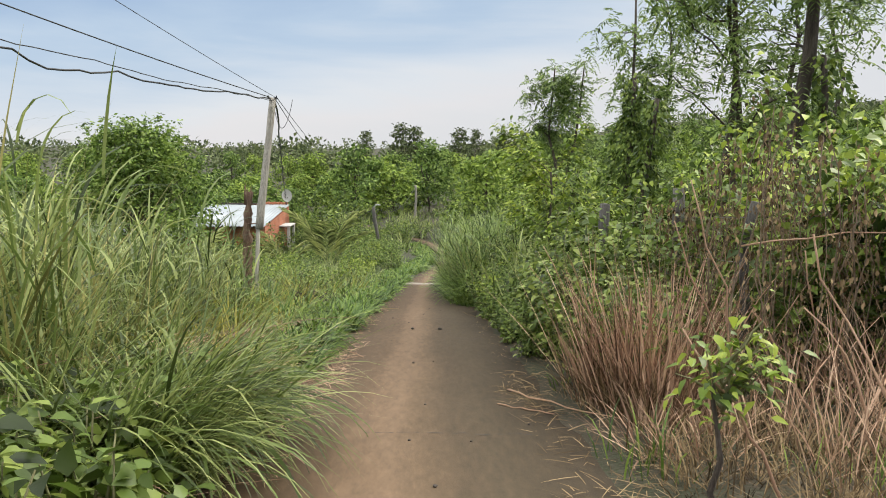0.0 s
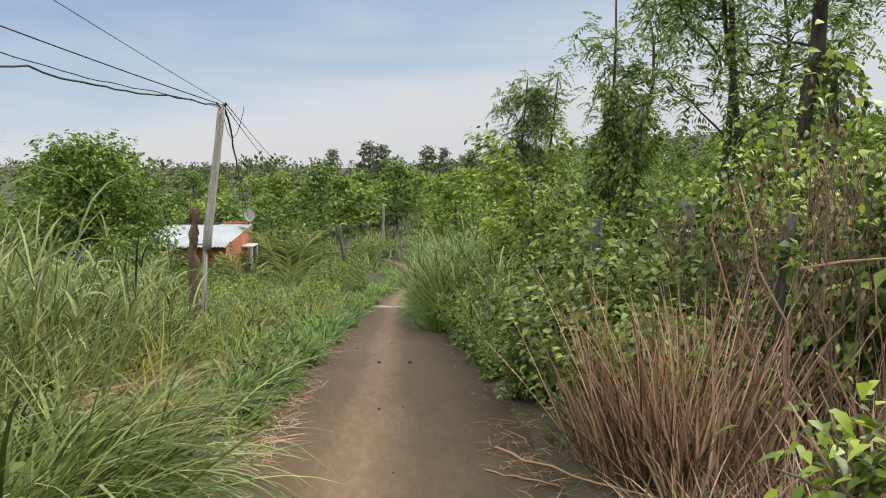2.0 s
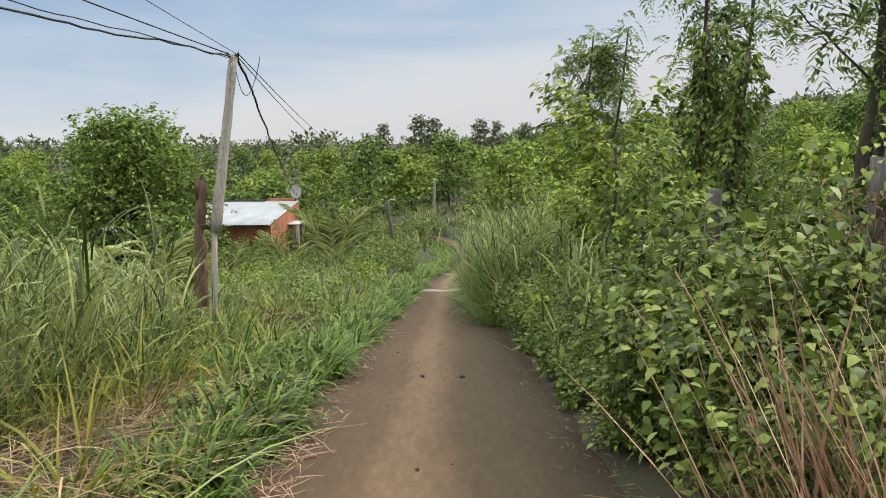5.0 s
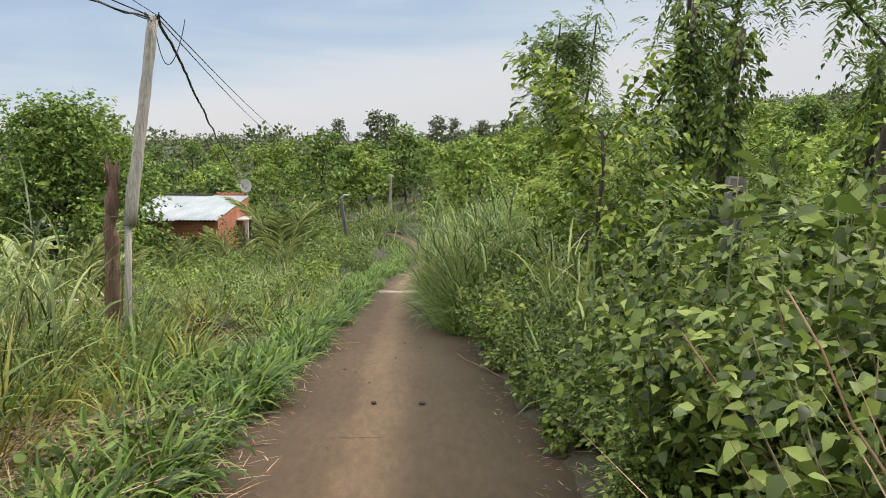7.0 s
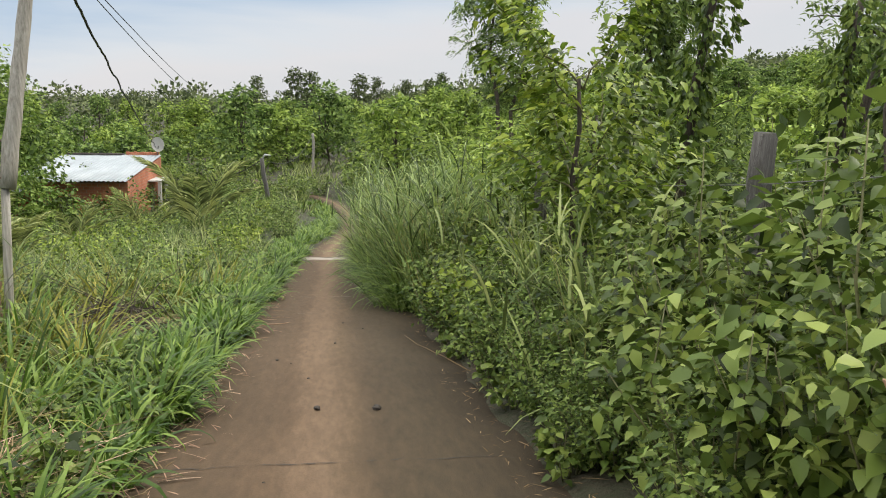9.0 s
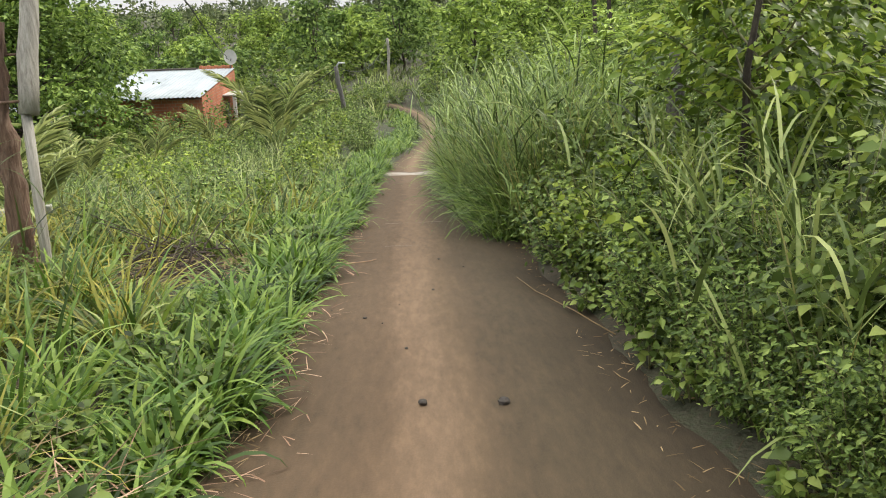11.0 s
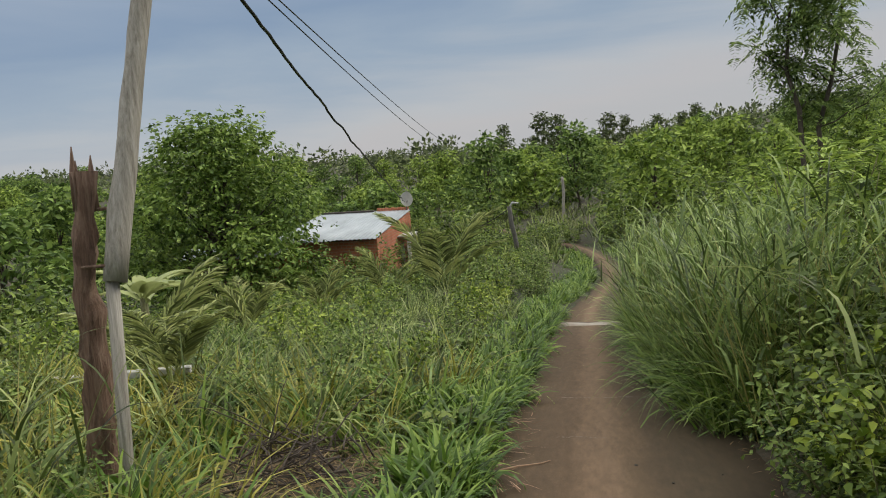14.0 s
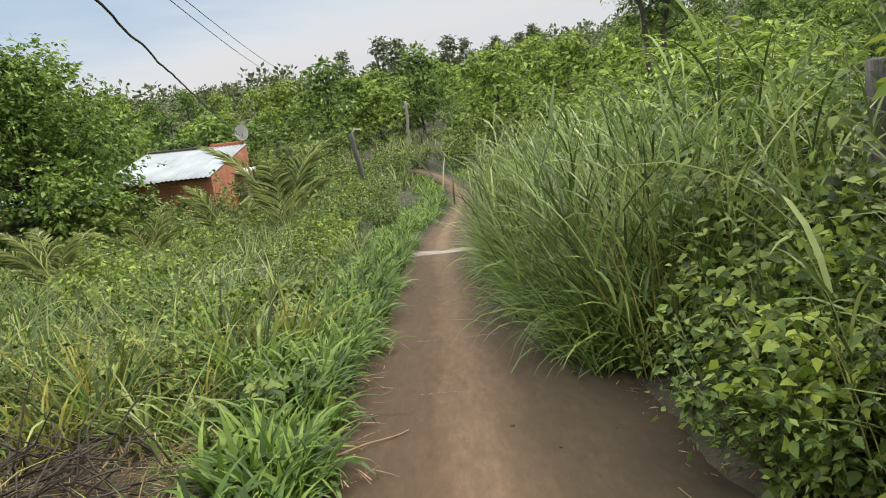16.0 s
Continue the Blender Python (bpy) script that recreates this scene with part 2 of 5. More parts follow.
def road_material():
    """Trodden dust over worn concrete: a pale wheel track along the middle, darker damp margins, stains and grit."""
    m, n, l = material("dusty_worn_concrete")
    out = n.new("ShaderNodeOutputMaterial")
    at = n.new("ShaderNodeAttribute")
    at.attribute_name = "across"
    tc = n.new("ShaderNodeTexCoord")
    mp = n.new("ShaderNodeMapping")
    mp.inputs["Scale"].default_value = (1.0, 0.3, 1.0)
    a = n.new("ShaderNodeTexNoise")
    a.inputs["Scale"].default_value, a.inputs["Detail"].default_value, a.inputs["Roughness"].default_value = 1.6, 6.0, 0.6
    wob = n.new("ShaderNodeMath")
    wob.operation = 'MULTIPLY_ADD'
    wob.inputs[1].default_value = 0.22
    off = n.new("ShaderNodeMath")
    off.operation = 'SUBTRACT'
    off.inputs[1].default_value = 0.11
    r = ramp_node(n, ((0.00, (0.058, 0.039, 0.021)), (0.13, (0.084, 0.055, 0.031)), (0.24, (0.096, 0.062, 0.036)), (0.32, (0.105, 0.067, 0.039)), (0.38, (0.152, 0.098, 0.060)), (0.46, (0.162, 0.106, 0.066)), (0.53, (0.118, 0.078, 0.046)), (0.60, (0.077, 0.053, 0.031)), (0.72, (0.070, 0.050, 0.029)), (0.85, (0.055, 0.039, 0.022)), (1.00, (0.042, 0.030, 0.018))))
    g = n.new("ShaderNodeTexNoise")
    g.inputs["Scale"].default_value, g.inputs["Detail"].default_value, g.inputs["Roughness"].default_value = 9.0, 10.0, 0.7
    gm = n.new("ShaderNodeMapping")
    gm.inputs["Scale"].default_value = (1.9, 0.5, 1.0)
    gr = ramp_node(n, ((0.28, (0.68, 0.69, 0.70)), (0.40, (0.87, 0.88, 0.88)), (0.52, (1.0, 1.0, 1.0)), (0.68, (1.24, 1.23, 1.22))))
    mul = n.new("ShaderNodeMix")
    mul.data_type, mul.blend_type = 'RGBA', 'MULTIPLY'
    mul.inputs["Factor"].default_value = 1.0
    b = n.new("ShaderNodeBsdfPrincipled")
    b.inputs["Roughness"].default_value = 0.85
    b.inputs["Specular IOR Level"].default_value = 0.3
    f = n.new("ShaderNodeTexNoise")
    f.inputs["Scale"].default_value, f.inputs["Detail"].default_value = 90.0, 4.0
    bp = n.new("ShaderNodeBump")
    bp.inputs["Strength"].default_value, bp.inputs["Distance"].default_value = 0.5, 0.006
    l.new(tc.outputs["Object"], mp.inputs["Vector"])
    l.new(mp.outputs[0], a.inputs["Vector"])
    l.new(a.outputs["Fac"], wob.inputs[0])
    l.new(at.outputs["Fac"], wob.inputs[2])
    l.new(wob.outputs[0], off.inputs[0])
    l.new(off.outputs[0], r.inputs[0])
    l.new(tc.outputs["Object"], gm.inputs["Vector"])
    l.new(gm.outputs[0], g.inputs["Vector"])
    l.new(g.outputs["Fac"], gr.inputs[0])
    l.new(r.outputs[0], mul.inputs["A"])
    l.new(gr.outputs[0], mul.inputs["B"])
    l.new(mul.outputs["Result"], b.inputs["Base Color"])
    l.new(tc.outputs["Object"], f.inputs["Vector"])
    l.new(f.outputs["Fac"], bp.inputs["Height"])
    l.new(bp.outputs[0], b.inputs["Normal"])
    l.new(b.outputs[0], out.inputs[0])
    return m


M_SOIL, M_ROAD = soil_material(), road_material()

# ---- terrain ----
ROAD_Y = (-60, 0, 13.6, 29, 36, 45, 55, 70, 110, 200, 700)
ROAD_Z = (5.5, 0.04, -1.39, -3.32, -3.9, -4.25, -4.35, -4.2, -3.9, -3.2, 0.0)
BEND_Y = (-60, 27, 30.5, 33, 36, 40, 44, 46.5, 49, 53, 60, 80)
BEND_X = (0.08, 0.05, 0.0, 0.22, 0.55, 0.88, 0.78, 0.55, 0.0, -1.4, -5.0, -16.0)
WIDE_Y = (-60, 6, 14, 28, 30, 34, 38, 48, 80)
WIDE = (2.7, 2.65, 2.35, 1.9, 1.6, 0.95, 0.72, 0.7, 0.9)


def smoothstep(a, b, v):
    s = np.clip((np.asarray(v, float) - a) / (b - a), 0, 1)
    return s * s * (3 - 2 * s)


def road_z(y):
    y = np.asarray(y, float)
    return sum(np.interp(y + d, ROAD_Y, ROAD_Z) for d in (-2, -1, 0, 1, 2)) / 5


def road_x(y):
    y = np.asarray(y, float)
    return sum(np.interp(y + d, BEND_Y, BEND_X) for d in (-1, 0, 1)) / 3


def road_half(y):
    return np.interp(y, WIDE_Y, WIDE) / 2


def ground_z(x, y):
    x, y = np.asarray(x, float), np.asarray(y, float)
    z = road_z(y)
    d = np.abs(x - road_x(y)) - road_half(y)
    z = z + 0.07 * smoothstep(0.0, 0.6, d) - 0.10 * smoothstep(0.1, -0.4, d)
    s = smoothstep(20, 42, y)
    z = z - 0.17 * np.minimum(np.maximum(-x - 3, 0), 10) * s * smoothstep(110, 70, y)
    z = z + (0.04 + 0.08 * s) * np.maximum(x - 3.5, 0)
    rough = 0.05 * np.sin(x * 1.9 + y * 0.7) * np.cos(y * 1.3 - x * 0.6) * smoothstep(0.3, 1.5, d)
    far = 1.2 * np.sin(x * 0.05) * np.cos(y * 0.031) * smoothstep(70, 140, y)
    return z + rough + far


# ---- mesh builders ----
def mesh_of(name, verts, faces, mat, smooth=True):
    me = bpy.data.meshes.new(name)
    me.from_pydata(np.asarray(verts, float).tolist(), [], faces.tolist() if isinstance(faces, np.ndarray) else faces)
    me.materials.append(mat)
    if smooth:
        me.polygons.foreach_set("use_smooth", np.ones(len(me.polygons), bool))
    me.update()
    return me


def join(*pieces):
    """One vertex and one face list out of several."""
    vs, fs, n = [], [], 0
    for v, f in pieces:
        vs.append(np.asarray(v, float).reshape(-1, 3))
        fs.extend((np.asarray(f) + n).tolist() if isinstance(f, np.ndarray) else [[i + n for i in q] for q in f])
        n += len(vs[-1])
    return np.concatenate(vs), fs


def part(name, bm, mat, parent, label=""):
    """Links a bmesh as one mesh object under a thing or a part."""
    me = bpy.data.meshes.new(name)
    bm.to_mesh(me)
    bm.free()
    me.materials.append(mat)
    return hang(name, me, parent, label)


def hang(name, me, parent, label=""):
    ob = new(name, me)
    ob.parent = parent
    if label:
        tagged(ob, label)
    return ob


def thing(name, at, label, category, group="", turn=0.0, scale=1.0):
    ob = new(name)
    ob.empty_display_size = 0.2
    ob.location, ob.rotation_euler, ob.scale = at, (0, 0, turn), (scale, scale, scale)
    return tagged(ob, label, category, group)


def box_bm(bm, lo, hi, bevel=0.0):
    lo, hi = Vector(lo), Vector(hi)
    made = bmesh.ops.create_cube(bm, size=1.0, matrix=Matrix.Translation((lo + hi) / 2) @ Matrix.Diagonal((*(hi - lo), 1)))
    if bevel:
        edges = {e for v in made["verts"] for e in v.link_edges}
        bmesh.ops.bevel(bm, geom=list(edges), offset=bevel, segments=1, affect='EDGES')
    return bm


def tube(points, radii, sides=7, seed=0, rough=0.0):
    """A tapered tube along a line of points."""
    rng = np.random.default_rng(seed)
    p, r = np.asarray(points, float), np.asarray(radii, float)
    d = np.gradient(p, axis=0)
    d /= np.linalg.norm(d, axis=1)[:, None] + 1e-9
    ref = np.where(np.abs(d[:, 2:3]) > 0.9, np.array([[1.0, 0, 0]]), np.array([[0, 0, 1.0]]))
    a = np.cross(d, ref)
    a /= np.linalg.norm(a, axis=1)[:, None]
    b = np.cross(d, a)
    ang = np.arange(sides) * 2 * np.pi / sides
    rad = r[:, None] * (1 + rough * rng.normal(size=(len(p), sides)))
    v = p[:, None] + rad[..., None] * (np.cos(ang)[None, :, None] * a[:, None] + np.sin(ang)[None, :, None] * b[:, None])
    k = np.arange(len(p) - 1)[:, None] * sides
    j = np.arange(sides)[None]
    q = np.stack([k + j, k + (j + 1) % sides, k + sides + (j + 1) % sides, k + sides + j], -1).reshape(-1, 4)
    faces = q.tolist() + [list(range(sides))[::-1], [len(p) * sides - sides + i for i in range(sides)]]
    return v.reshape(-1, 3), faces


def blades(rng, roots, h, w, az, bend0, bend1, seg=4, twist=0.3):
    """Tapering grass blades: root, length, width, heading, and lean from the vertical at foot and tip (radians)."""
    n = len(roots)
    h, w, az, bend0, bend1 = (np.broadcast_to(np.asarray(v, float), (n,)) for v in (h, w, az, bend0, bend1))
    t = (np.arange(seg) + 0.5) / seg
    th = bend0[:, None] + (bend1 - bend0)[:, None] * t ** 1.3
    step = h[:, None] / seg
    out = np.concatenate([np.zeros((n, 1)), np.cumsum(np.sin(th) * step, 1)], 1)
    up = np.concatenate([np.zeros((n, 1)), np.cumsum(np.cos(th) * step, 1)], 1)
    head = np.stack([np.cos(az), np.sin(az), np.zeros(n)], -1)
    tw = az + np.pi / 2 + rng.normal(0, twist, n)
    side = np.stack([np.cos(tw), np.sin(tw), rng.normal(0, 0.25, n)], -1)
    s = np.linspace(0, 1, seg + 1)
    wide = w[:, None] * 0.5 * (0.45 + 1.6 * s * (1 - s) + 0.35 * (1 - s)) * (1 - s ** 3 * 0.95)
    mid = roots[:, None] + head[:, None] * out[..., None] + np.array([0, 0, 1.0]) * up[..., None]
    v = np.stack([mid - side[:, None] * wide[..., None], mid + side[:, None] * wide[..., None]], 2)
    base = np.arange(n)[:, None] * (2 * seg + 2)
    k = np.arange(seg)[None] * 2
    q = np.stack([base + k, base + k + 1, base + k + 3, base + k + 2], -1).reshape(-1, 4)
    return v.reshape(-1, 3), q


LEAF_FINE = np.array([(0, 0, 0), (0.28, 0.5, 0.07), (0.32, 0, 0), (0.28, -0.5, 0.07), (0.66, 0.34, 0.0), (0.68, 0, -0.06), (0.66, -0.34, 0.0), (1, 0, -0.2)])
FACE_FINE = np.array([(0, 3, 2, 1), (1, 2, 5, 4), (2, 3, 6, 5), (4, 5, 6, 7)])
LEAF_PLAIN = np.array([(0, 0, 0), (0.42, 0.5, 0.05), (0.42, -0.5, 0.05), (0.45, 0, -0.02), (1, 0, -0.12)])
FACE_PLAIN = np.array([(0, 3, 4, 1), (0, 2, 4, 3)])


LEAF_CARD = np.array([(0, 0, 0), (0.45, 0.5, 0.04), (1, 0, -0.1), (0.45, -0.5, 0.04)])
FACE_CARD = np.array([(0, 3, 2, 1)])


def leaves(rng, at, axis, length, width, fine=False, flat=0.5):
    """Folded leaves at points, along axes, faces turned up more or less."""
    n = len(at)
    tpl, fc = {True: (LEAF_FINE, FACE_FINE), False: (LEAF_PLAIN, FACE_PLAIN), None: (LEAF_CARD, FACE_CARD)}[fine]
    axis = axis / (np.linalg.norm(axis, axis=1)[:, None] + 1e-9)
    up = np.array([0, 0, 1.0]) + rng.normal(0, flat, (n, 3))
    side = np.cross(up, axis)
    side /= np.linalg.norm(side, axis=1)[:, None] + 1e-9
    nor = np.cross(axis, side)
    L = np.broadcast_to(np.asarray(length, float), (n,))[:, None, None]
    W = np.broadcast_to(np.asarray(width, float), (n,))[:, None, None]
    v = at[:, None] + axis[:, None] * tpl[None, :, 0:1] * L + side[:, None] * tpl[None, :, 1:2] * W + nor[:, None] * tpl[None, :, 2:3] * L
    q = (np.arange(n)[:, None, None] * len(tpl) + fc[None]).reshape(-1, 4)
    return v.reshape(-1, 3), q


def ball(rng, n, shell=0.5):
    d = rng.normal(size=(n, 3))
    d /= np.linalg.norm(d, axis=1)[:, None]
    return d * (shell + (1 - shell) * rng.random((n, 1)) ** 0.5), d


def wander(rng, a, b, steps=6, amount=0.08):
    """A crooked line from a to b."""
    a, b = np.asarray(a, float), np.asarray(b, float)
    t = np.linspace(0, 1, steps)[:, None]
    off = np.cumsum(rng.normal(0, amount, (steps, 3)), 0) * np.linalg.norm(b - a) / steps
    off -= off[:1] + (off[-1:] - off[:1]) * t
    return a + (b - a) * t + off


def feather(rng, base, axis, length, pairs=9, leaflet=0.07, wide=0.018, sag=0.5):
    """Pinnate fronds: leaflets in two rows along drooping stalks. base, axis: arrays of fronds."""
    n = len(base)
    axis = axis / np.linalg.norm(axis, axis=1)[:, None]
    t = np.linspace(0.12, 1, pairs)
    L = np.broadcast_to(np.asarray(length, float), (n,))
    mid = base[:, None] + axis[:, None] * (t[None, :] * L[:, None])[..., None]
    mid[..., 2] -= sag * L[:, None] * t ** 2
    side = np.cross(axis, np.array([0, 0, 1.0]) + rng.normal(0, 0.3, (n, 3)))
    side /= np.linalg.norm(side, axis=1)[:, None] + 1e-9
    at = np.concatenate([mid, mid], 1).reshape(-1, 3)
    fwd = axis[:, None] * 0.45 + np.array([0, 0, -0.35])
    ax = np.concatenate([side[:, None] + fwd + 0 * mid, -side[:, None] + fwd + 0 * mid], 1).reshape(-1, 3)
    ax = ax + rng.normal(0, 0.15, ax.shape)
    size = np.tile((leaflet * np.sin(np.pi * (0.15 + 0.75 * t)))[None], (n, 2)).reshape(-1)
    v, q = leaves(rng, at, ax, size, wide * size / leaflet, None, 0.3)
    return v, q


# ---- plants ----
def broad_tree(name, seed, h, r, n, size, leafmat, lobes=9, trunk=0.12, low=0.25, shape=1.0, flat=0.7):
    """A leafy tree: a tapered trunk, limbs to each lobe, and a crown of many leaves in uneven lobes."""
    rng = np.random.default_rng(seed)
    cs, pieces = [], []
    top = np.array([rng.normal(0, 0.04 * h), rng.normal(0, 0.04 * h), h * 0.8])
    pieces.append(tube(wander(rng, (0, 0, -0.3), top, 7, 0.25), np.linspace(trunk, trunk * 0.25, 7), 6, seed, 0.06))
    for i in range(lobes):
        f = (i + 0.5) / lobes
        z = h * (low + (0.86 - low) * f)
        a = i * 2.4 + rng.normal(0, 0.4)
        rr = r * 0.62 * (1 - 0.75 * max(0, (f - 0.35) / 0.65) ** (1.4 * shape)) * rng.uniform(0.7, 1.15)
        c = np.array([np.cos(a) * rr, np.sin(a) * rr, z])
        cs.append((c, r * rng.uniform(0.36, 0.56) * (1 - 0.35 * f)))
        start = np.array([0, 0, z * 0.6]) + top * (z * 0.6 / h) * np.array([1, 1, 0])
        pieces.append(tube(wander(rng, start, c, 4, 0.2), np.linspace(trunk * 0.4, trunk * 0.08, 4), 3, seed + i, 0.05))
    each = n // lobes
    at, ax = [], []
    for c, cr in cs:
        p, d = ball(rng, each, 0.55)
        p = p * cr * np.array([1, 1, flat]) * (1 + np.clip(0.16 * rng.normal(size=(each, 1)), -0.4, 0.3))
        k = np.arange(each) // 6 * 6
        at.append(c + p[k] + rng.normal(0, size * 0.5, (each, 3)) * np.array([1, 1, 0.5]))
        ax.append(d[k] * 0.5 + np.array([0, 0, -0.35]) + rng.normal(0, 0.75, (each, 3)) * np.array([1, 1, 0.4]))
    s = size * rng.uniform(0.6, 1.3, each * lobes)
    v, q = leaves(rng, np.concatenate(at), np.concatenate(ax), s, s * 0.52, None, 0.6)
    tv, tf = join(*pieces)
    return (("trunk", mesh_of(name + "_trunk", tv, tf, M_BARK)), ("crown", mesh_of(name + "_crown", v, q, leafmat, False)))


def feather_tree(name, seed, base, tops, n, length, leafmat, trunk=0.09, spread=1.0, first=0.45):
    """A thin-trunked tree with open tufts of drooping feathery fronds on crooked branches; one trunk for each top."""
    rng = np.random.default_rng(seed)
    pieces, tips = [], []
    for k, top in enumerate(tops):
        top = np.asarray(top, float)
        line = wander(rng, np.asarray(base, float) + (0.25 * k, 0.12 * k, -0.2), top, 9, 0.2)
        pieces.append(tube(line, np.linspace(trunk, trunk * 0.25, 9), 8, seed + k, 0.07))
        for i in range(9):
            f = first + (1 - first) * i / 9
            s = line[int(f * 8)]
            a = rng.uniform(0, 2 * np.pi)
            e = s + np.array([np.cos(a), np.sin(a), rng.uniform(0.1, 0.9)]) * spread * rng.uniform(0.6, 1.25) * (1.25 - 0.6 * f)
            br = wander(rng, s, e, 6, 0.3)
            pieces.append(tube(br, np.linspace(trunk * 0.22, 0.008, 6), 5, seed + i))
            tips.append(br[2:])
        tips.append(line[-2:])
    tips = np.concatenate(tips)
    b = tips[rng.integers(0, len(tips), n)] + rng.normal(0, 0.16 * spread, (n, 3))
    ax = rng.normal(0, 1, (n, 3)) + np.array([0, 0, 0.1])
    v, q = feather(rng, b, ax, length * rng.uniform(0.6, 1.2, n), 8, length * 0.30, length * 0.10, 0.6)
    tv, tf = join(*pieces)
    return (("trunk", mesh_of(name + "_trunk", tv, tf, M_BARK)), ("crown", mesh_of(name + "_crown", v, q, leafmat, False)))


def bush(name, seed, r, h, n, size, leafmat, fine=False, wide=0.6, stems=16, straggle=0.25, low=0.12):
    """A bush of many arching stems with leaves set along their upper parts."""
    rng = np.random.default_rng(seed)
    pieces, at, ax = [], [], []
    each = n // stems
    for i in range(stems):
        a, k = rng.uniform(0, 2 * np.pi), rng.uniform(0.1, 1) ** 0.6
        foot = np.array([np.cos(a), np.sin(a), 0]) * r * 0.35 * k - (0, 0, 0.08)
        tip = np.array([np.cos(a) * r * k, np.sin(a) * r * k, h * rng.uniform(0.55, 1.0) * (1.12 - 0.45 * k ** 2)])
        if rng.random() < straggle:
            tip[2] *= 1.22
        line = wander(rng, foot, tip, 7, 0.3)
        pieces.append(tube(line[::2], np.linspace(0.011, 0.003, 4), 3, seed + i))
        f = low + (1 - low) * rng.random(each) ** 0.75
        j = np.minimum((f * 6).astype(int), 5)
        p = line[j] + (line[j + 1] - line[j]) * (f * 6 - j)[:, None] + rng.normal(0, 0.11 * r, (each, 3)) * np.array([1, 1, 0.8])
        p[:, 2] = np.maximum(p[:, 2], 0.03 + 0.1 * rng.random(each))
        d = rng.normal(0, 1, (each, 3)) * np.array([1, 1, 0.5]) + np.array([np.cos(a), np.sin(a), 0]) * 0.6 + np.array([0, 0, -0.25])
        at.append(p)
        ax.append(d)
    at, ax = np.concatenate(at), np.concatenate(ax)
    s = size * rng.uniform(0.5, 1.35, len(at))
    v, q = leaves(rng, at, ax, s, s * wide, fine, 0.45)
    sv, sf = join(*pieces)
    return (("branchwork", mesh_of(name + "_stems", sv, sf, M_STEM)), ("foliage", mesh_of(name + "_foliage", v, q, leafmat, fine)))


def sward(name, seed, feet, size, each, mat, h, w=0.014, r=0.3, fan=0.5, arch=1.5, seg=4, lean=None):
    """Grass growing in tufts: each tuft's blades fan out of one foot and arch over."""
    rng = np.random.default_rng(seed)
    m, n = len(feet), len(feet) * each
    sz = np.repeat(np.broadcast_to(np.asarray(size, float), (m,)), each)
    a = rng.uniform(0, 2 * np.pi, n)
    k = np.sqrt(rng.random(n))
    roots = np.repeat(feet, each, 0) + np.stack([np.cos(a) * k * r * sz * 0.5, np.sin(a) * k * r * sz * 0.5, np.full(n, -0.04)], -1)
    az = a + rng.normal(0, 0.7, n)
    b0 = np.abs(rng.normal(0, 0.2, n)) + fan * 0.35 * k
    if lean is not None:
        az = np.where(rng.random(n) < 0.75, lean + rng.normal(0, 0.45, n), az)
    b1 = b0 + rng.uniform(0.15, 1, n) * arch
    return blades(rng, roots, h * sz * rng.uniform(0.4, 1.2, n), w * rng.uniform(0.6, 1.3, n), az, b0, b1, seg)


def cane_grass(seed, feet, size, canes, per, h, leaf, w, r=0.5, lean=0.35):
    """Tall grass: canes rising from each foot, with long arching leaves set along them."""
    rng = np.random.default_rng(seed)
    n = len(feet) * canes
    sz = np.repeat(np.broadcast_to(np.asarray(size, float), (len(feet),)), canes)
    a, k = rng.uniform(0, 2 * np.pi, n), np.sqrt(rng.random(n))
    root = np.repeat(feet, canes, 0) + np.stack([np.cos(a) * k * r * sz * 0.5, np.sin(a) * k * r * sz * 0.5, np.full(n, -0.05)], -1)
    az = a + rng.normal(0, 0.6, n)
    tilt = np.abs(rng.normal(0, 0.12, n)) + lean * k * rng.random(n)
    L = h * sz * rng.uniform(0.55, 1.1, n)
    way = np.stack([np.cos(az) * np.sin(tilt), np.sin(az) * np.sin(tilt), np.cos(tilt)], -1)
    stalks = blades(rng, root, L, 0.011, az, tilt, tilt + 0.25, 3)
    f = rng.uniform(0.08, 1.0, (n, per))
    at = (root[:, None] + way[:, None] * (f * L[:, None])[..., None]).reshape(-1, 3)
    m = n * per
    laz = np.repeat(az, per) + rng.normal(0, 1.3, m)
    ll = leaf * np.repeat(sz, per) * rng.uniform(0.45, 1.25, m) * (0.75 + 0.4 * np.sin(np.pi * f.reshape(-1)))
    b0 = rng.uniform(0.15, 0.8, m)
    return stalks, blades(rng, at, ll, w * rng.uniform(0.6, 1.3, m), laz, b0, b0 + rng.uniform(0.4, 2.0, m), 5, 0.4)


def place(name, meshes, x, y, label, category, group="", turn=0.0, scale=1.0, z=None, lift=0.0):
    at = (x, y, float(ground_z(x, y)) + lift if z is None else z)
    ob = thing(name, at, label, category, group, turn, scale)
    for pn, me in meshes:
        pt = hang(pn, me, ob)
        if pn == "branchwork":
            tagged(pt, kind="stuff")
    return ob


def scatter(rng, n, x0, x1, y0, y1, margin=0.02):
    """Points on the ground beside the road."""
    x, y = rng.uniform(x0, x1, n), rng.uniform(y0, y1, n)
    ok = np.abs(x - road_x(y)) > road_half(y) + margin
    x, y = x[ok], y[ok]
    return np.stack([x, y, ground_z(x, y)], -1)


def stuff(name, me, label, category):
    return tagged(new(name, me), label, category, kind="stuff")


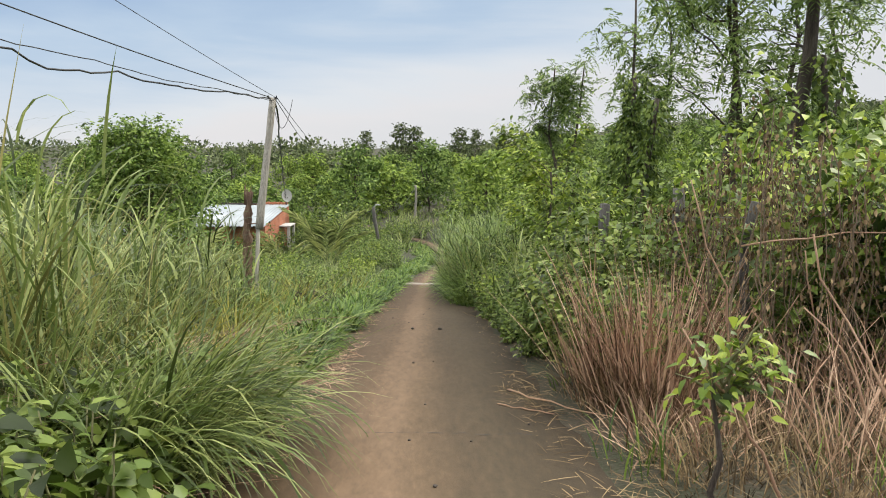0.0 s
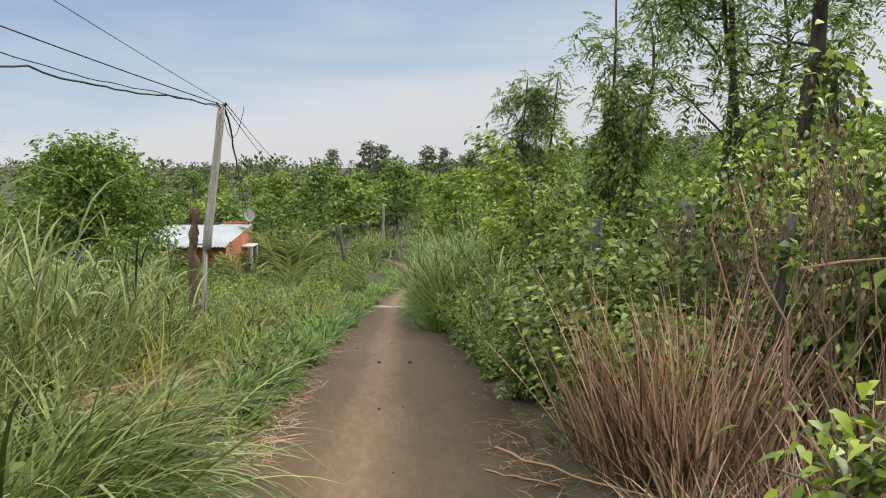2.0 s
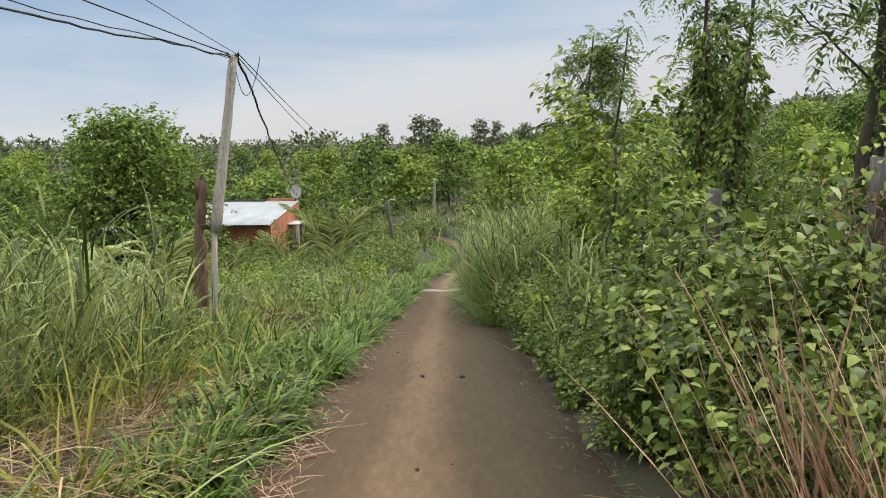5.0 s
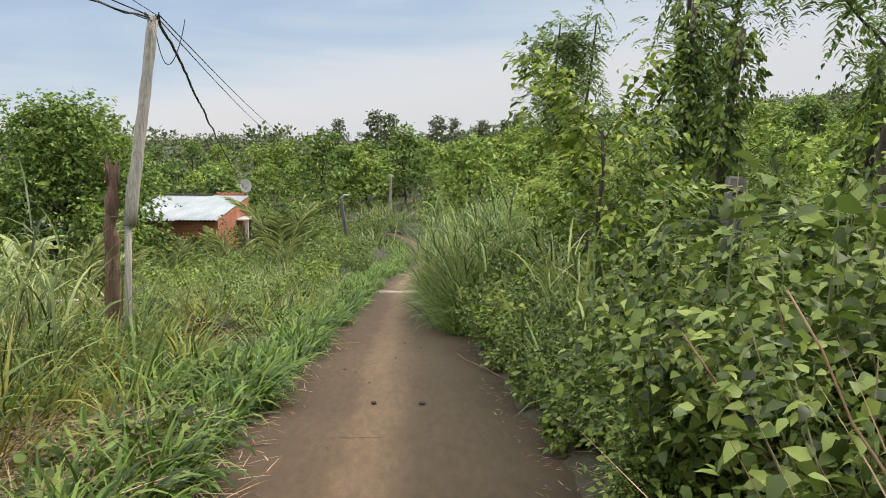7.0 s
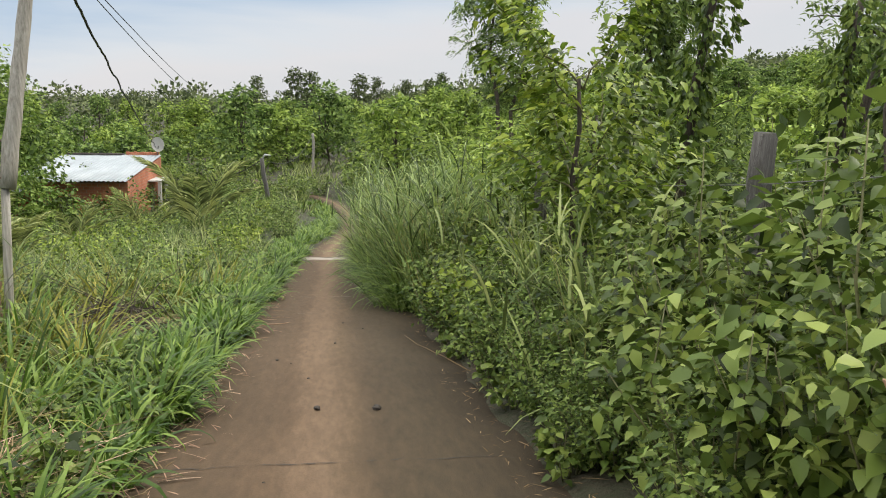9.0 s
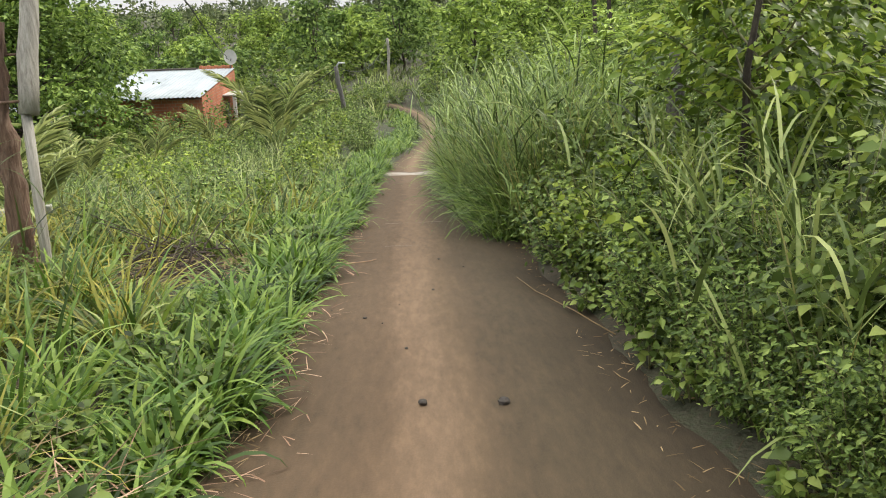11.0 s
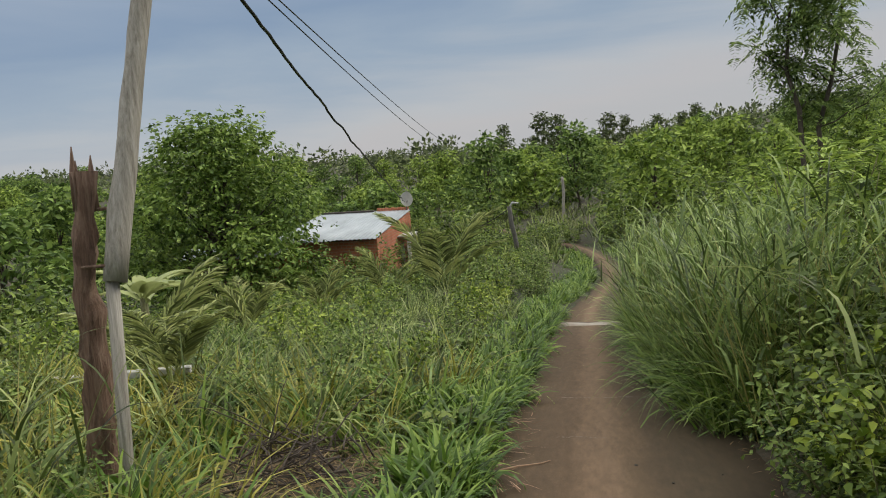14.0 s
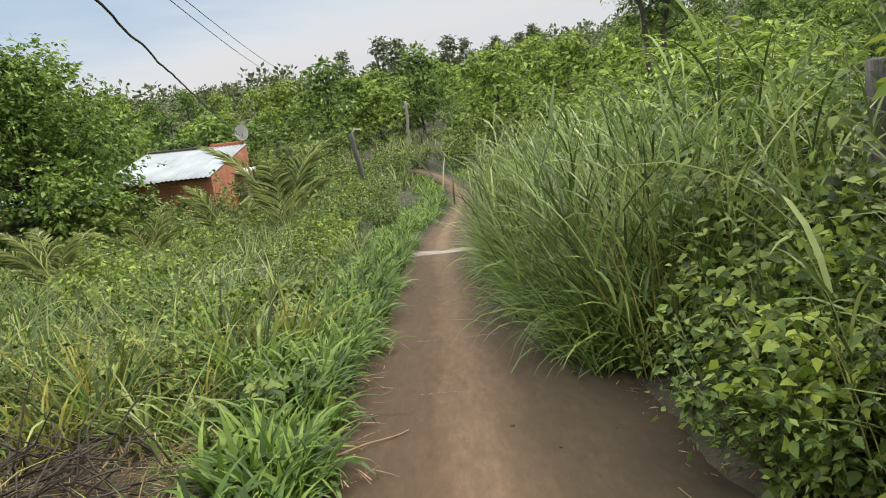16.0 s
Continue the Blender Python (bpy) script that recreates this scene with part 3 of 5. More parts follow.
# ---- ground and road ----
def spaced(lo, hi, near, step, grow):
    out, d = [near], step
    while out[-1] < hi:
        out.append(out[-1] + d)
        d *= grow
    low, d = [near], step
    while low[-1] > lo:
        low.append(low[-1] - d)
        d *= grow
    return np.array(sorted(set(low[1:] + out)))


gx, gy = spaced(-500, 500, 0.0, 0.32, 1.06), spaced(-70, 690, 10.0, 0.4, 1.032)
GX, GY = np.meshgrid(gx, gy)
gv = np.stack([GX, GY, ground_z(GX, GY)], -1).reshape(-1, 3)
nx = len(gx)
gi = (np.arange(len(gy) - 1)[:, None] * nx + np.arange(nx - 1)[None]).reshape(-1)
ground = new("ground", mesh_of("ground", gv, np.stack([gi, gi + 1, gi + nx + 1, gi + nx], -1), M_SOIL))
tagged(ground, "brown soil and leaf litter under roadside weeds", "ground", kind="structure")


def road_strip(name, y0, y1, step, cols, mat, label, wear, lift=0.0):
    ys = np.arange(y0, y1 + step / 2, step)
    c = np.linspace(-1, 1, cols)
    rng = np.random.default_rng(5)
    edge = 1 + 0.05 * np.sin(ys * 2.1) + 0.04 * np.sin(ys * 5.3 + 1) + rng.normal(0, 0.012, len(ys))
    X = road_x(ys)[:, None] + c[None] * (road_half(ys) * edge + 0.06)[:, None]
    Y = np.repeat(ys[:, None], cols, 1)
    Z = road_z(Y) + 0.012 - 0.05 * np.abs(c[None]) ** 6 + lift * smoothstep(30, 33, Y) + wear * (np.sin(X * 3 + Y * 0.4) * 0.5 + np.sin(Y * 1.7 + X) * 0.5)
    v = np.stack([X, Y, Z], -1).reshape(-1, 3)
    i = (np.arange(len(ys) - 1)[:, None] * cols + np.arange(cols - 1)[None]).reshape(-1)
    me = mesh_of(name, v, np.stack([i, i + 1, i + cols + 1, i + cols], -1), mat)
    at = me.attributes.new("across", 'FLOAT', 'POINT')
    at.data.foreach_set("value", np.tile((c + 1) / 2, len(ys)).astype(np.float32))
    return tagged(new(name, me), label, "road", kind="structure")


road_strip("road", -6, 29.0, 0.12, 25, M_ROAD, "narrow worn concrete lane covered with brown dust", 0.008)
road_strip("road_lower", 29.35, 64, 0.3, 13, M_ROAD, "narrow beaten earth track winding down past weeds", 0.012, 0.09)

# ---- lane details ----
def pale_slab():
    bm = bmesh.new()
    z = float(road_z(29.2))
    box_bm(bm, (-0.95, 29.0, z - 0.2), (0.78, 29.37, z + 0.018), 0.01)
    bmesh.ops.subdivide_edges(bm, edges=bm.edges[:], cuts=3, use_grid_fill=True)
    rng = random.Random(2)
    for v in bm.verts:
        v.co += Vector((rng.uniform(-1, 1) * 0.04, rng.uniform(-1, 1) * 0.07, rng.uniform(-1, 1) * 0.012))
    me = bpy.data.meshes.new("lane_end_slab")
    bm.to_mesh(me)
    me.materials.append(M_PALE)
    tagged(new("pavement_end_slab", me), "pale bare concrete end of the paved lane", "slab", kind="structure")


pale_slab()


def strip_on_lane(name, y, x0, x1, wide, mat, label, seed):
    """A crooked joint line across the lane."""
    rng = np.random.default_rng(seed)
    n = 40
    x = np.linspace(x0, x1, n)
    yy = y + np.cumsum(rng.normal(0, 0.012, n))
    w = wide * np.clip(rng.uniform(-0.5, 1.2, n), 0.08, 1.2)
    z = road_z(yy) + 0.012 + 0.004 + 0.008 * (np.sin(x * 3 + yy * 0.4) * 0.5 + np.sin(yy * 1.7 + x) * 0.5) - 0.05 * np.abs((x - 0.07) / 1.2) ** 6 + 0.002
    v = np.concatenate([np.stack([x, yy - w, z], -1), np.stack([x, yy + w, z], -1)])
    i = np.arange(n - 1)
    me = mesh_of(name, v, np.stack([i, i + 1, i + n + 1, i + n], -1), mat)
    tagged(new(name, me), label, "joint", kind="structure")


strip_on_lane("trim_joint", 7.25, -0.3, 1.0, 0.006, M_STONE, "dark crooked joint across the lane", 1)
strip_on_lane("trim_joint", 12.75, -0.9, 1.1, 0.006, M_STONE, "dark straight joint across the lane", 2)
strip_on_lane("trim_joint", 20.9, -0.5, 0.45, 0.012, M_CHIP, "pale chipped joint across the lane", 3)
strip_on_lane("trim_joint", 19.0, -0.5, -0.05, 0.009, M_CHIP, "pale chipped joint across the lane", 4)


def pebble(x, y, r, seed, label):
    rng = random.Random(seed)
    bm = bmesh.new()
    bmesh.ops.create_icosphere(bm, subdivisions=2, radius=r)
    for v in bm.verts:
        v.co *= rng.uniform(0.8, 1.15)
        v.co.z *= 0.6
    me = bpy.data.meshes.new("pebble")
    bm.to_mesh(me)
    me.materials.append(M_STONE)
    ob = new("pebble", me)
    ob.location = (x, y, float(road_z(y)) + 0.012 + r * 0.35)
    tagged(ob, label, "pebble", "pebbles on the lane")


R = np.random.default_rng(11)
pebble(0.325, 13.9, 0.034, 1, "dark round pebble lying on the dusty lane")
pebble(-0.11, 13.95, 0.026, 2, "dark round pebble lying on the dusty lane")
for i in range(26):
    y = R.uniform(5, 21)
    pebble(float(R.uniform(-0.9, 1.0)), float(y), float(R.uniform(0.007, 0.016)), 10 + i, "small dark stone chip lying on the dusty lane")


def stick(name, a, b, r, mat, label, category, seed, amount=0.1, group=""):
    v, f = tube(wander(np.random.default_rng(seed), a, b, 8, amount), np.linspace(r, r * 0.45, 8), 6, seed, 0.08)
    return tagged(new(name, mesh_of(name, v, f, mat)), label, category, group)


def on_lane(x, y, up=0.02):
    return (x, y, float(road_z(y)) + up)


stick("twig", on_lane(-0.95, 17.85), on_lane(-0.52, 18.2), 0.009, M_DRY, "pale dry twig lying on the lane", "twig", 1)
stick("twig", on_lane(1.22, 15.0, 0.03), on_lane(0.8, 16.8, 0.06), 0.005, M_DRYDARK, "long bare brown branch lying at the lane edge", "twig", 2)
stick("twig", on_lane(0.95, 8.9, 0.03), on_lane(1.7, 7.3, 0.12), 0.009, M_DRY, "long bare pale branch lying at the lane edge", "twig", 3)
stick("twig", on_lane(0.8, 8.3), on_lane(1.25, 7.9), 0.008, M_DRY, "pale dry twig lying on the lane", "twig", 4)
stick("twig", on_lane(-0.9, 11.4), on_lane(-0.62, 10.9), 0.008, M_DRY, "pale dry twig lying on the lane", "twig", 5)


# ---- pole, wires, fence ----
POLE_Y = 16.5


def utility_pole():
    ob = thing("utility_pole", (-3.16, POLE_Y, float(ground_z(-3.16, POLE_Y))), "leaning weathered grey timber utility pole bolted to an old stump post", "utility pole")
    z0 = ob.location.z
    foot, top = np.array([0.07, 0.0, -0.1 - z0]), np.array([0.25, 0.6, 2.38 - z0])
    line = wander(np.random.default_rng(3), foot, top, 12, 0.015)
    v, f = tube(line, np.linspace(0.078, 0.062, 12), 9, 3, 0.05)
    hang("shaft", mesh_of("shaft", v, f, M_POLE), ob)
    v, f = tube([(-0.04, 0, -0.3), (0.0, 0.01, 0.4), (0.05, 0.0, foot[2] + 0.03)], [0.04, 0.042, 0.045], 7, 4, 0.08)
    hang("brace", mesh_of("brace", v, f, M_POLE), ob)
    v, f = tube(wander(np.random.default_rng(4), (-0.20, 0.05, -0.4), (-0.13, 0.1, 0.60 - z0), 22, 0.10), np.linspace(0.105, 0.06, 22) * (1 + 0.10 * np.sin(np.arange(22) * 1.9)), 13, 8, 0.2)
    hang("stump_post", mesh_of("stump_post", v, f, M_STUMP), ob, "split red-brown old timber stump")
    for k, (dx, dy, h, r) in enumerate(((-0.07, 0.0, 0.16, 0.022), (0.03, 0.04, 0.10, 0.018), (-0.02, -0.05, 0.07, 0.02))):
        tip = np.array([-0.13 + dx, 0.1 + dy, 0.60 - z0])
        v, f = tube([tip - (0.0, 0, 0.25), tip - (0.004, 0, 0.02), tip + (0.006, 0, h)], [r * 1.4, r, 0.003], 6, 30 + k, 0.15)
        hang("splinter", mesh_of("splinter", v, f, M_STUMP), ob)
    for dz in (0.1, 0.45):
        v, f = tube([(-0.14, -0.06 + dz * 0.43, foot[2] + dz), (0.095, -0.06 + dz * 0.43, foot[2] + dz + 0.01)], [0.012, 0.012], 6)
        hang("bolt", mesh_of("bolt", v, f, M_STUMP), ob)
    for k in (-1, 1):
        v, f = tube([top + (0.03 * k, 0, -0.03), top + (0.08 * k, -0.03, 0.01), top + (0.08 * k, -0.03, 0.05)], [0.014, 0.024, 0.014], 7)
        hang("insulator", mesh_of("insulator", v, f, M_WIRE), ob, "small dark insulator")
    return top + np.array(ob.location)


POLE_TOP = utility_pole()


def cable(name, a, b, sag, r, label, wave=0.0, steps=60, seed=0):
    a, b = np.asarray(a, float), np.asarray(b, float)
    t = np.linspace(0, 1, steps)
    p = a + (b - a) * t[:, None]
    p[:, 2] -= sag * 4 * t * (1 - t)
    if wave:
        rng = np.random.default_rng(seed)
        p[:, 2] += np.convolve(rng.normal(0, wave, steps + 4), np.ones(5) / 5, "valid")
        p[:, 0] += np.convolve(rng.normal(0, wave, steps + 4), np.ones(5) / 5, "valid")
        p[0], p[-1] = a, b
    v, f = tube(p, np.full(steps, r), 5)
    return tagged(new(name, mesh_of(name, v, f, M_WIRE)), label, "cable", "overhead cables")


BACK = np.array([-9.5, -14.0, 6.2])
cable("overhead_cable", POLE_TOP + (0, 0, -0.02), BACK + (0.1, 0, -0.5), 0.95, 0.013, "black twisted overhead cable sagging from the pole", 0.1, 120, 1)
cable("overhead_cable", POLE_TOP + (0.02, 0, -0.05), BACK + (0.1, 0, -0.55), 0.72, 0.007, "black twisted overhead cable sagging from the pole", 0.04, 120, 5)
cable("overhead_cable", POLE_TOP + (-0.05, 0, 0.02), BACK + (0, 0, 0.2), 0.5, 0.009, "thin black overhead cable from the pole")
cable("overhead_cable", POLE_TOP + (0.05, 0, 0.02), BACK + (2.7, 0, 1.6), 0.4, 0.005, "thin black overhead cable from the pole")
cable("overhead_cable", POLE_TOP + (0.06, 0, 0.0), (-10.0, 56.6, -2.05), 0.12, 0.020, "thick black twisted service cable running to the house", 0.03, 120, 2)
cable("overhead_cable", POLE_TOP + (0.07, 0, 0.03), (-9.3, 75.0, 0.9), 0.4, 0.008, "thin black overhead cable running down the valley")
cable("overhead_cable", POLE_TOP + (0.03, 0, 0.02), (-9.9, 75.0, 0.8), 0.5, 0.008, "thin black overhead cable running down the valley")
t = np.linspace(0, 1, 24)
loop = POLE_TOP + np.stack([0.02 + 0.36 * t, -0.1 * np.sin(np.pi * t), -0.12 - 0.5 * np.sin(np.pi * t) ** 0.8 + 0.1 * t], -1)
v, f = tube(loop, np.full(24, 0.006), 5)
tagged(new("cable_loop", mesh_of("cable_loop", v, f, M_WIRE)), "loose thin black cable loop hanging from the pole top", "cable", "overhead cables")


def old_post(name, foot, top, r, mat, label, seed, bark=0.1):
    ob = thing(name, foot, label, "post")
    top = np.asarray(top, float) - foot
    v, f = tube(wander(np.random.default_rng(seed), (0, 0, -0.3), top, 9, 0.08), np.linspace(r, r * 0.85, 9), 10, seed, bark)
    hang("shaft", mesh_of("shaft", v, f, mat), ob)
    return ob


old_post("leaning_post", (-2.85, 46.0, float(ground_z(-2.85, 46))), (-3.15, 46.0, -1.85), 0.11, M_POST, "bent grey timber post with a white fitting and slack wires", 5)
hook, hf = tube([(-3.15, 46, -1.9), (-3.0, 46, -1.7), (-2.75, 45.9, -1.72)], [0.04, 0.05, 0.03], 6)
tagged(new("wire_bracket", mesh_of("wire_bracket", hook, hf, M_WHITE)), "small white wire bracket on the bent post", "bracket")
old_post("far_utility_pole", (-1.22, 62.0, float(ground_z(-1.22, 62))), (-1.17, 62.0, -1.35), 0.10, M_POLE, "thin grey utility pole beside the bend of the track", 6)
cable("overhead_cable", (-3.1, 46, -1.85), (-1.17, 62, -1.4), 0.9, 0.014, "slack cable hanging between two posts")
cable("overhead_cable", (-3.1, 46, -1.9), (-8.8, 54.6, -3.6), 0.6, 0.02, "slack cable hanging between a post and the house")
for k, (x, y, h, r) in enumerate(((3.27, 9.0, 1.8, 0.05), (3.11, 10.9, 2.0, 0.07), (2.70, 13.1, 1.98, 0.085), (2.72, 18.6, 2.0, 0.10), (2.75, 24.0, 1.9, 0.08))):
    z = float(ground_z(x, y))
    ob = old_post("fence_post", (x, y, z), (x + 0.03, y, z + h), r, M_POST, "weathered split grey timber fence post among bushes", 20 + k, 0.16)
    ob["category"], ob["group"] = "fence post", "fence posts"
for h in (0.7, 1.2, 1.65):
    pts = [(3.27, 9.0), (3.11, 10.9), (2.70, 13.1), (2.72, 18.6), (2.75, 24.0)]
    v, f = tube([(x, y, float(ground_z(x, y)) + h) for x, y in pts], [0.004] * 5, 5)
    tagged(new("fence_wire", mesh_of("fence_wire", v, f, M_BARBED)), "thin grey steel fence wire strung between old posts", "wire", "fence wires")


# ---- house ----
def house():
    x0, x1, y0, y1, zb, ze, zr = -15.1, -9.95, 49.5, 57.6, -6.3, -3.36, -2.68
    ob = thing("house", (x1, y0, zb), "small unplastered orange brick house with a zinc roof", "house")

    def local(bm):
        bmesh.ops.translate(bm, verts=bm.verts[:], vec=(-x1, -y0, -zb))
        return bm

    # gable-end wall with a sloping top
    bm = bmesh.new()
    out = [(x1, y0, zb), (x1, y1, zb), (x1, y1, zr), (x1, y0, ze)]
    a = [bm.verts.new(p) for p in out]
    b = [bm.verts.new((p[0] - 0.15, p[1], p[2])) for p in out]
    bm.faces.new(a)
    bm.faces.new(b[::-1])
    for i in range(4):
        j = (i + 1) % 4
        bm.faces.new((a[i], b[i], b[j], a[j]))
    bmesh.ops.recalc_face_normals(bm, faces=bm.faces[:])
    part("wall", local(bm), M_BRICKWALL, ob)
    bm = bmesh.new()
    box_bm(bm, (x0, y0, zb), (-13.6, y0 + 0.15, ze - 0.05))
    box_bm(bm, (-12.6, y0, zb), (x1 - 0.152, y0 + 0.15, ze - 0.05))
    box_bm(bm, (-13.6, y0 + 0.001, zb + 2.2), (-12.6, y0 + 0.149, ze - 0.05))
    part("wall", local(bm), M_BRICKWALL, ob)
    bm = box_bm(bmesh.new(), (x0, y1 - 0.15, zb), (x1 - 0.152, y1, zr - 0.02))
    part("wall", local(bm), M_BRICKWALL, ob)
    bm = box_bm(bmesh.new(), (x0, y0 + 0.152, zb), (x0 + 0.15, y1 - 0.152, ze - 0.05))
    part("wall", local(bm), M_BRICKWALL, ob)
    bm = box_bm(bmesh.new(), (-13.58, y0 + 0.05, zb), (-12.62, y0 + 0.1, zb + 2.18), 0.01)
    part("door", local(bm), M_SHADE, ob, "dark timber door")
    # corrugated roof in two sheets
    for s0, s1, dz in ((x0 - 0.3, -12.05, 0.0), (-12.1, x1 + 0.02, 0.03)):
        n = int((s1 - s0) / 0.04)
        xs = np.linspace(s0, s1, n)
        zc = 0.025 * np.sin(xs * 2 * np.pi / 0.22)
        ys = (y0 - 0.45, y0 + 2.5, y1 - 2.5, y1 + 0.1)
        sl = (zr - ze) / (y1 - y0)
        V = np.concatenate([np.stack([xs, np.full(n, y), ze + 0.09 + dz + (y - y0) * sl + zc], -1) for y in ys])
        V = np.concatenate([V, V - (0, 0, 0.012)]) - (x1, y0, zb)
        q = []
        for r in range(3):
            i = np.arange(n - 1) + r * n
            q.append(np.stack([i, i + 1, i + n + 1, i + n], -1))
            q.append(np.stack([i, i + n, i + n + 1, i + 1], -1) + 4 * n)
        i = np.arange(n - 1)
        q.append(np.stack([i + 4 * n, i + 1 + 4 * n, i + 1, i], -1))
        hang("roof", mesh_of("roof", V, np.concatenate(q), M_ROOF), ob, "pale zinc corrugated roof sheet")
    bm = bmesh.new()
    for i in range(9):
        box_bm(bm, (-11.9 + i * 0.21, y1 - 0.1, zr + 0.12), (-11.71 + i * 0.21, y1 + 0.04, zr + 0.30 - 0.03 * (i % 2)), 0.008)
    part("parapet", local(bm), M_BRICK, ob, "row of loose orange bricks on the roof edge")
    bm = box_bm(bmesh.new(), (-15.3, y1 - 0.15, zr + 0.1), (-12.0, y1 + 0.05, zr + 0.2), 0.02)
    part("ridge_timber", local(bm), M_SHADE, ob, "dark timber weighing down the roof")
    # white side porch
    bm = box_bm(bmesh.new(), (x1 + 0.003, 53.9, -3.78), (-9.25, 56.0, -3.70), 0.01)
    part("porch_roof", local(bm), M_WHITE, ob, "small flat white porch roof")
    for x, y in ((-9.36, 54.05), (-9.36, 55.85)):
        bm = box_bm(bmesh.new(), (x - 0.09, y - 0.09, zb + 0.3), (x + 0.09, y + 0.09, -3.78), 0.015)
        part("porch_post", local(bm), M_WHITE, ob, "white painted porch post")
    bm = box_bm(bmesh.new(), (x1 + 0.002, 54.4, zb), (x1 + 0.04, 55.3, zb + 2.1), 0.01)
    part("door", local(bm), M_SHADE, ob, "dark timber side door")
    # low front lean-to under the tree
    bm = bmesh.new()
    for xa, xb in ((-19.5, -17.7), (-17.65, -15.85), (-15.8, -14.0)):
        q = [(xa, 46.2, -3.62), (xb, 46.2, -3.6), (xb, 49.3, -3.4), (xa, 49.3, -3.42)]
        a = [bm.verts.new(p) for p in q]
        b = [bm.verts.new((p[0], p[1], p[2] - 0.03)) for p in q]
        bm.faces.new(a)
        bm.faces.new(b[::-1])
        for i in range(4):
            j = (i + 1) % 4
            bm.faces.new((a[i], b[i], b[j], a[j]))
    part("lean_to_roof", local(bm), M_ROOF, ob, "low grey zinc lean-to roof in the tree's shade")
    for x in (-19.3, -16.8, -14.2):
        bm = box_bm(bmesh.new(), (x - 0.05, 46.3, zb), (x + 0.05, 46.4, -3.65), 0.01)
        part("lean_to_post", local(bm), M_SHADE, ob)
    bm = box_bm(bmesh.new(), (-19.4, 49.2, zb), (x0 - 0.002, 49.34, -3.5))
    part("wall", local(bm), M_BRICKWALL, ob)


def brick_wall_material():
    m, n, l = material("brick_wall")
    out = n.new("ShaderNodeOutputMaterial")
    tc = n.new("ShaderNodeTexCoord")
    sp = n.new("ShaderNodeSeparateXYZ")
    add = n.new("ShaderNodeMath")
    add.operation = 'ADD'
    cb = n.new("ShaderNodeCombineXYZ")
    br = n.new("ShaderNodeTexBrick")
    br.inputs["Color1"].default_value = (0.50, 0.17, 0.09, 1)
    br.inputs["Color2"].default_value = (0.40, 0.125, 0.065, 1)
    br.inputs["Mortar"].default_value = (0.38, 0.24, 0.17, 1)
    for k, val in (("Scale", 1.0), ("Brick Width", 0.26), ("Row Height", 0.15), ("Mortar Size", 0.012), ("Bias", 0.1)):
        br.inputs[k].default_value = val
    no = n.new("ShaderNodeTexNoise")
    no.inputs["Scale"].default_value, no.inputs["Detail"].default_value = 1.3, 5.0
    rr = ramp_node(n, ((0.3, (0.75, 0.72, 0.70)), (0.6, (1.0, 1.0, 1.0)), (0.75, (1.1, 1.15, 1.2))))
    mul = n.new("ShaderNodeMix")
    mul.data_type, mul.blend_type = 'RGBA', 'MULTIPLY'
    mul.inputs["Factor"].default_value = 1.0
    b = n.new("ShaderNodeBsdfPrincipled")
    b.inputs["Roughness"].default_value = 0.9
    bp = n.new("ShaderNodeBump")
    bp.inputs["Strength"].default_value, bp.inputs["Distance"].default_value = 0.6, 0.02
    bp.invert = True
    l.new(tc.outputs["Object"], sp.inputs[0])
    l.new(sp.outputs["X"], add.inputs[0])
    l.new(sp.outputs["Y"], add.inputs[1])
    l.new(add.outputs[0], cb.inputs["X"])
    l.new(sp.outputs["Z"], cb.inputs["Y"])
    l.new(cb.outputs[0], br.inputs["Vector"])
    l.new(tc.outputs["Object"], no.inputs["Vector"])
    l.new(no.outputs["Fac"], rr.inputs[0])
    l.new(br.outputs["Color"], mul.inputs["A"])
    l.new(rr.outputs[0], mul.inputs["B"])
    l.new(mul.outputs["Result"], b.inputs["Base Color"])
    l.new(br.outputs["Fac"], bp.inputs["Height"])
    l.new(bp.outputs[0], b.inputs["Normal"])
    l.new(b.outputs[0], out.inputs[0])
    return m


M_BRICKWALL = brick_wall_material()
house()


def satellite_dish():
    ob = thing("satellite_dish", (-10.1, 57.4, -2.63), "pale oval satellite dish on the house roof", "satellite dish")
    bm = bmesh.new()
    rings = []
    for k in range(6):
        r = 0.36 * k / 5
        rings.append([bm.verts.new((r * math.cos(a * math.pi / 10), 0.28 * (r / 0.36) ** 2 * 0.35, r * 1.25 * math.sin(a * math.pi / 10))) for a in range(20)] if k else [bm.verts.new((0, 0, 0))])
    for i in range(20):
        bm.faces.new((rings[0][0], rings[1][i], rings[1][(i + 1) % 20]))
        for k in range(1, 5):
            bm.faces.new((rings[k][i], rings[k + 1][i], rings[k + 1][(i + 1) % 20], rings[k][(i + 1) % 20]))
    bmesh.ops.solidify(bm, geom=bm.faces[:], thickness=0.015)
    bmesh.ops.rotate(bm, verts=bm.verts[:], matrix=Matrix.Rotation(radians(200), 3, 'Z') @ Matrix.Rotation(radians(20), 3, 'X'))
    bmesh.ops.translate(bm, verts=bm.verts[:], vec=(0.05, -0.1, 0.68))
    part("reflector", bm, M_WHITE, ob)
    v, f = tube([(0, 0, -0.1), (0, 0, 0.5), (0.03, -0.03, 0.66)], [0.03, 0.03, 0.025], 8)
    hang("mast", mesh_of("mast", v, f, M_POST), ob, "grey steel mast")
    v, f = tube([(0.05, -0.05, 0.4), (0.15, -0.4, 0.62)], [0.012, 0.03], 6)
    hang("feed_arm", mesh_of("feed_arm", v, f, M_POST), ob)


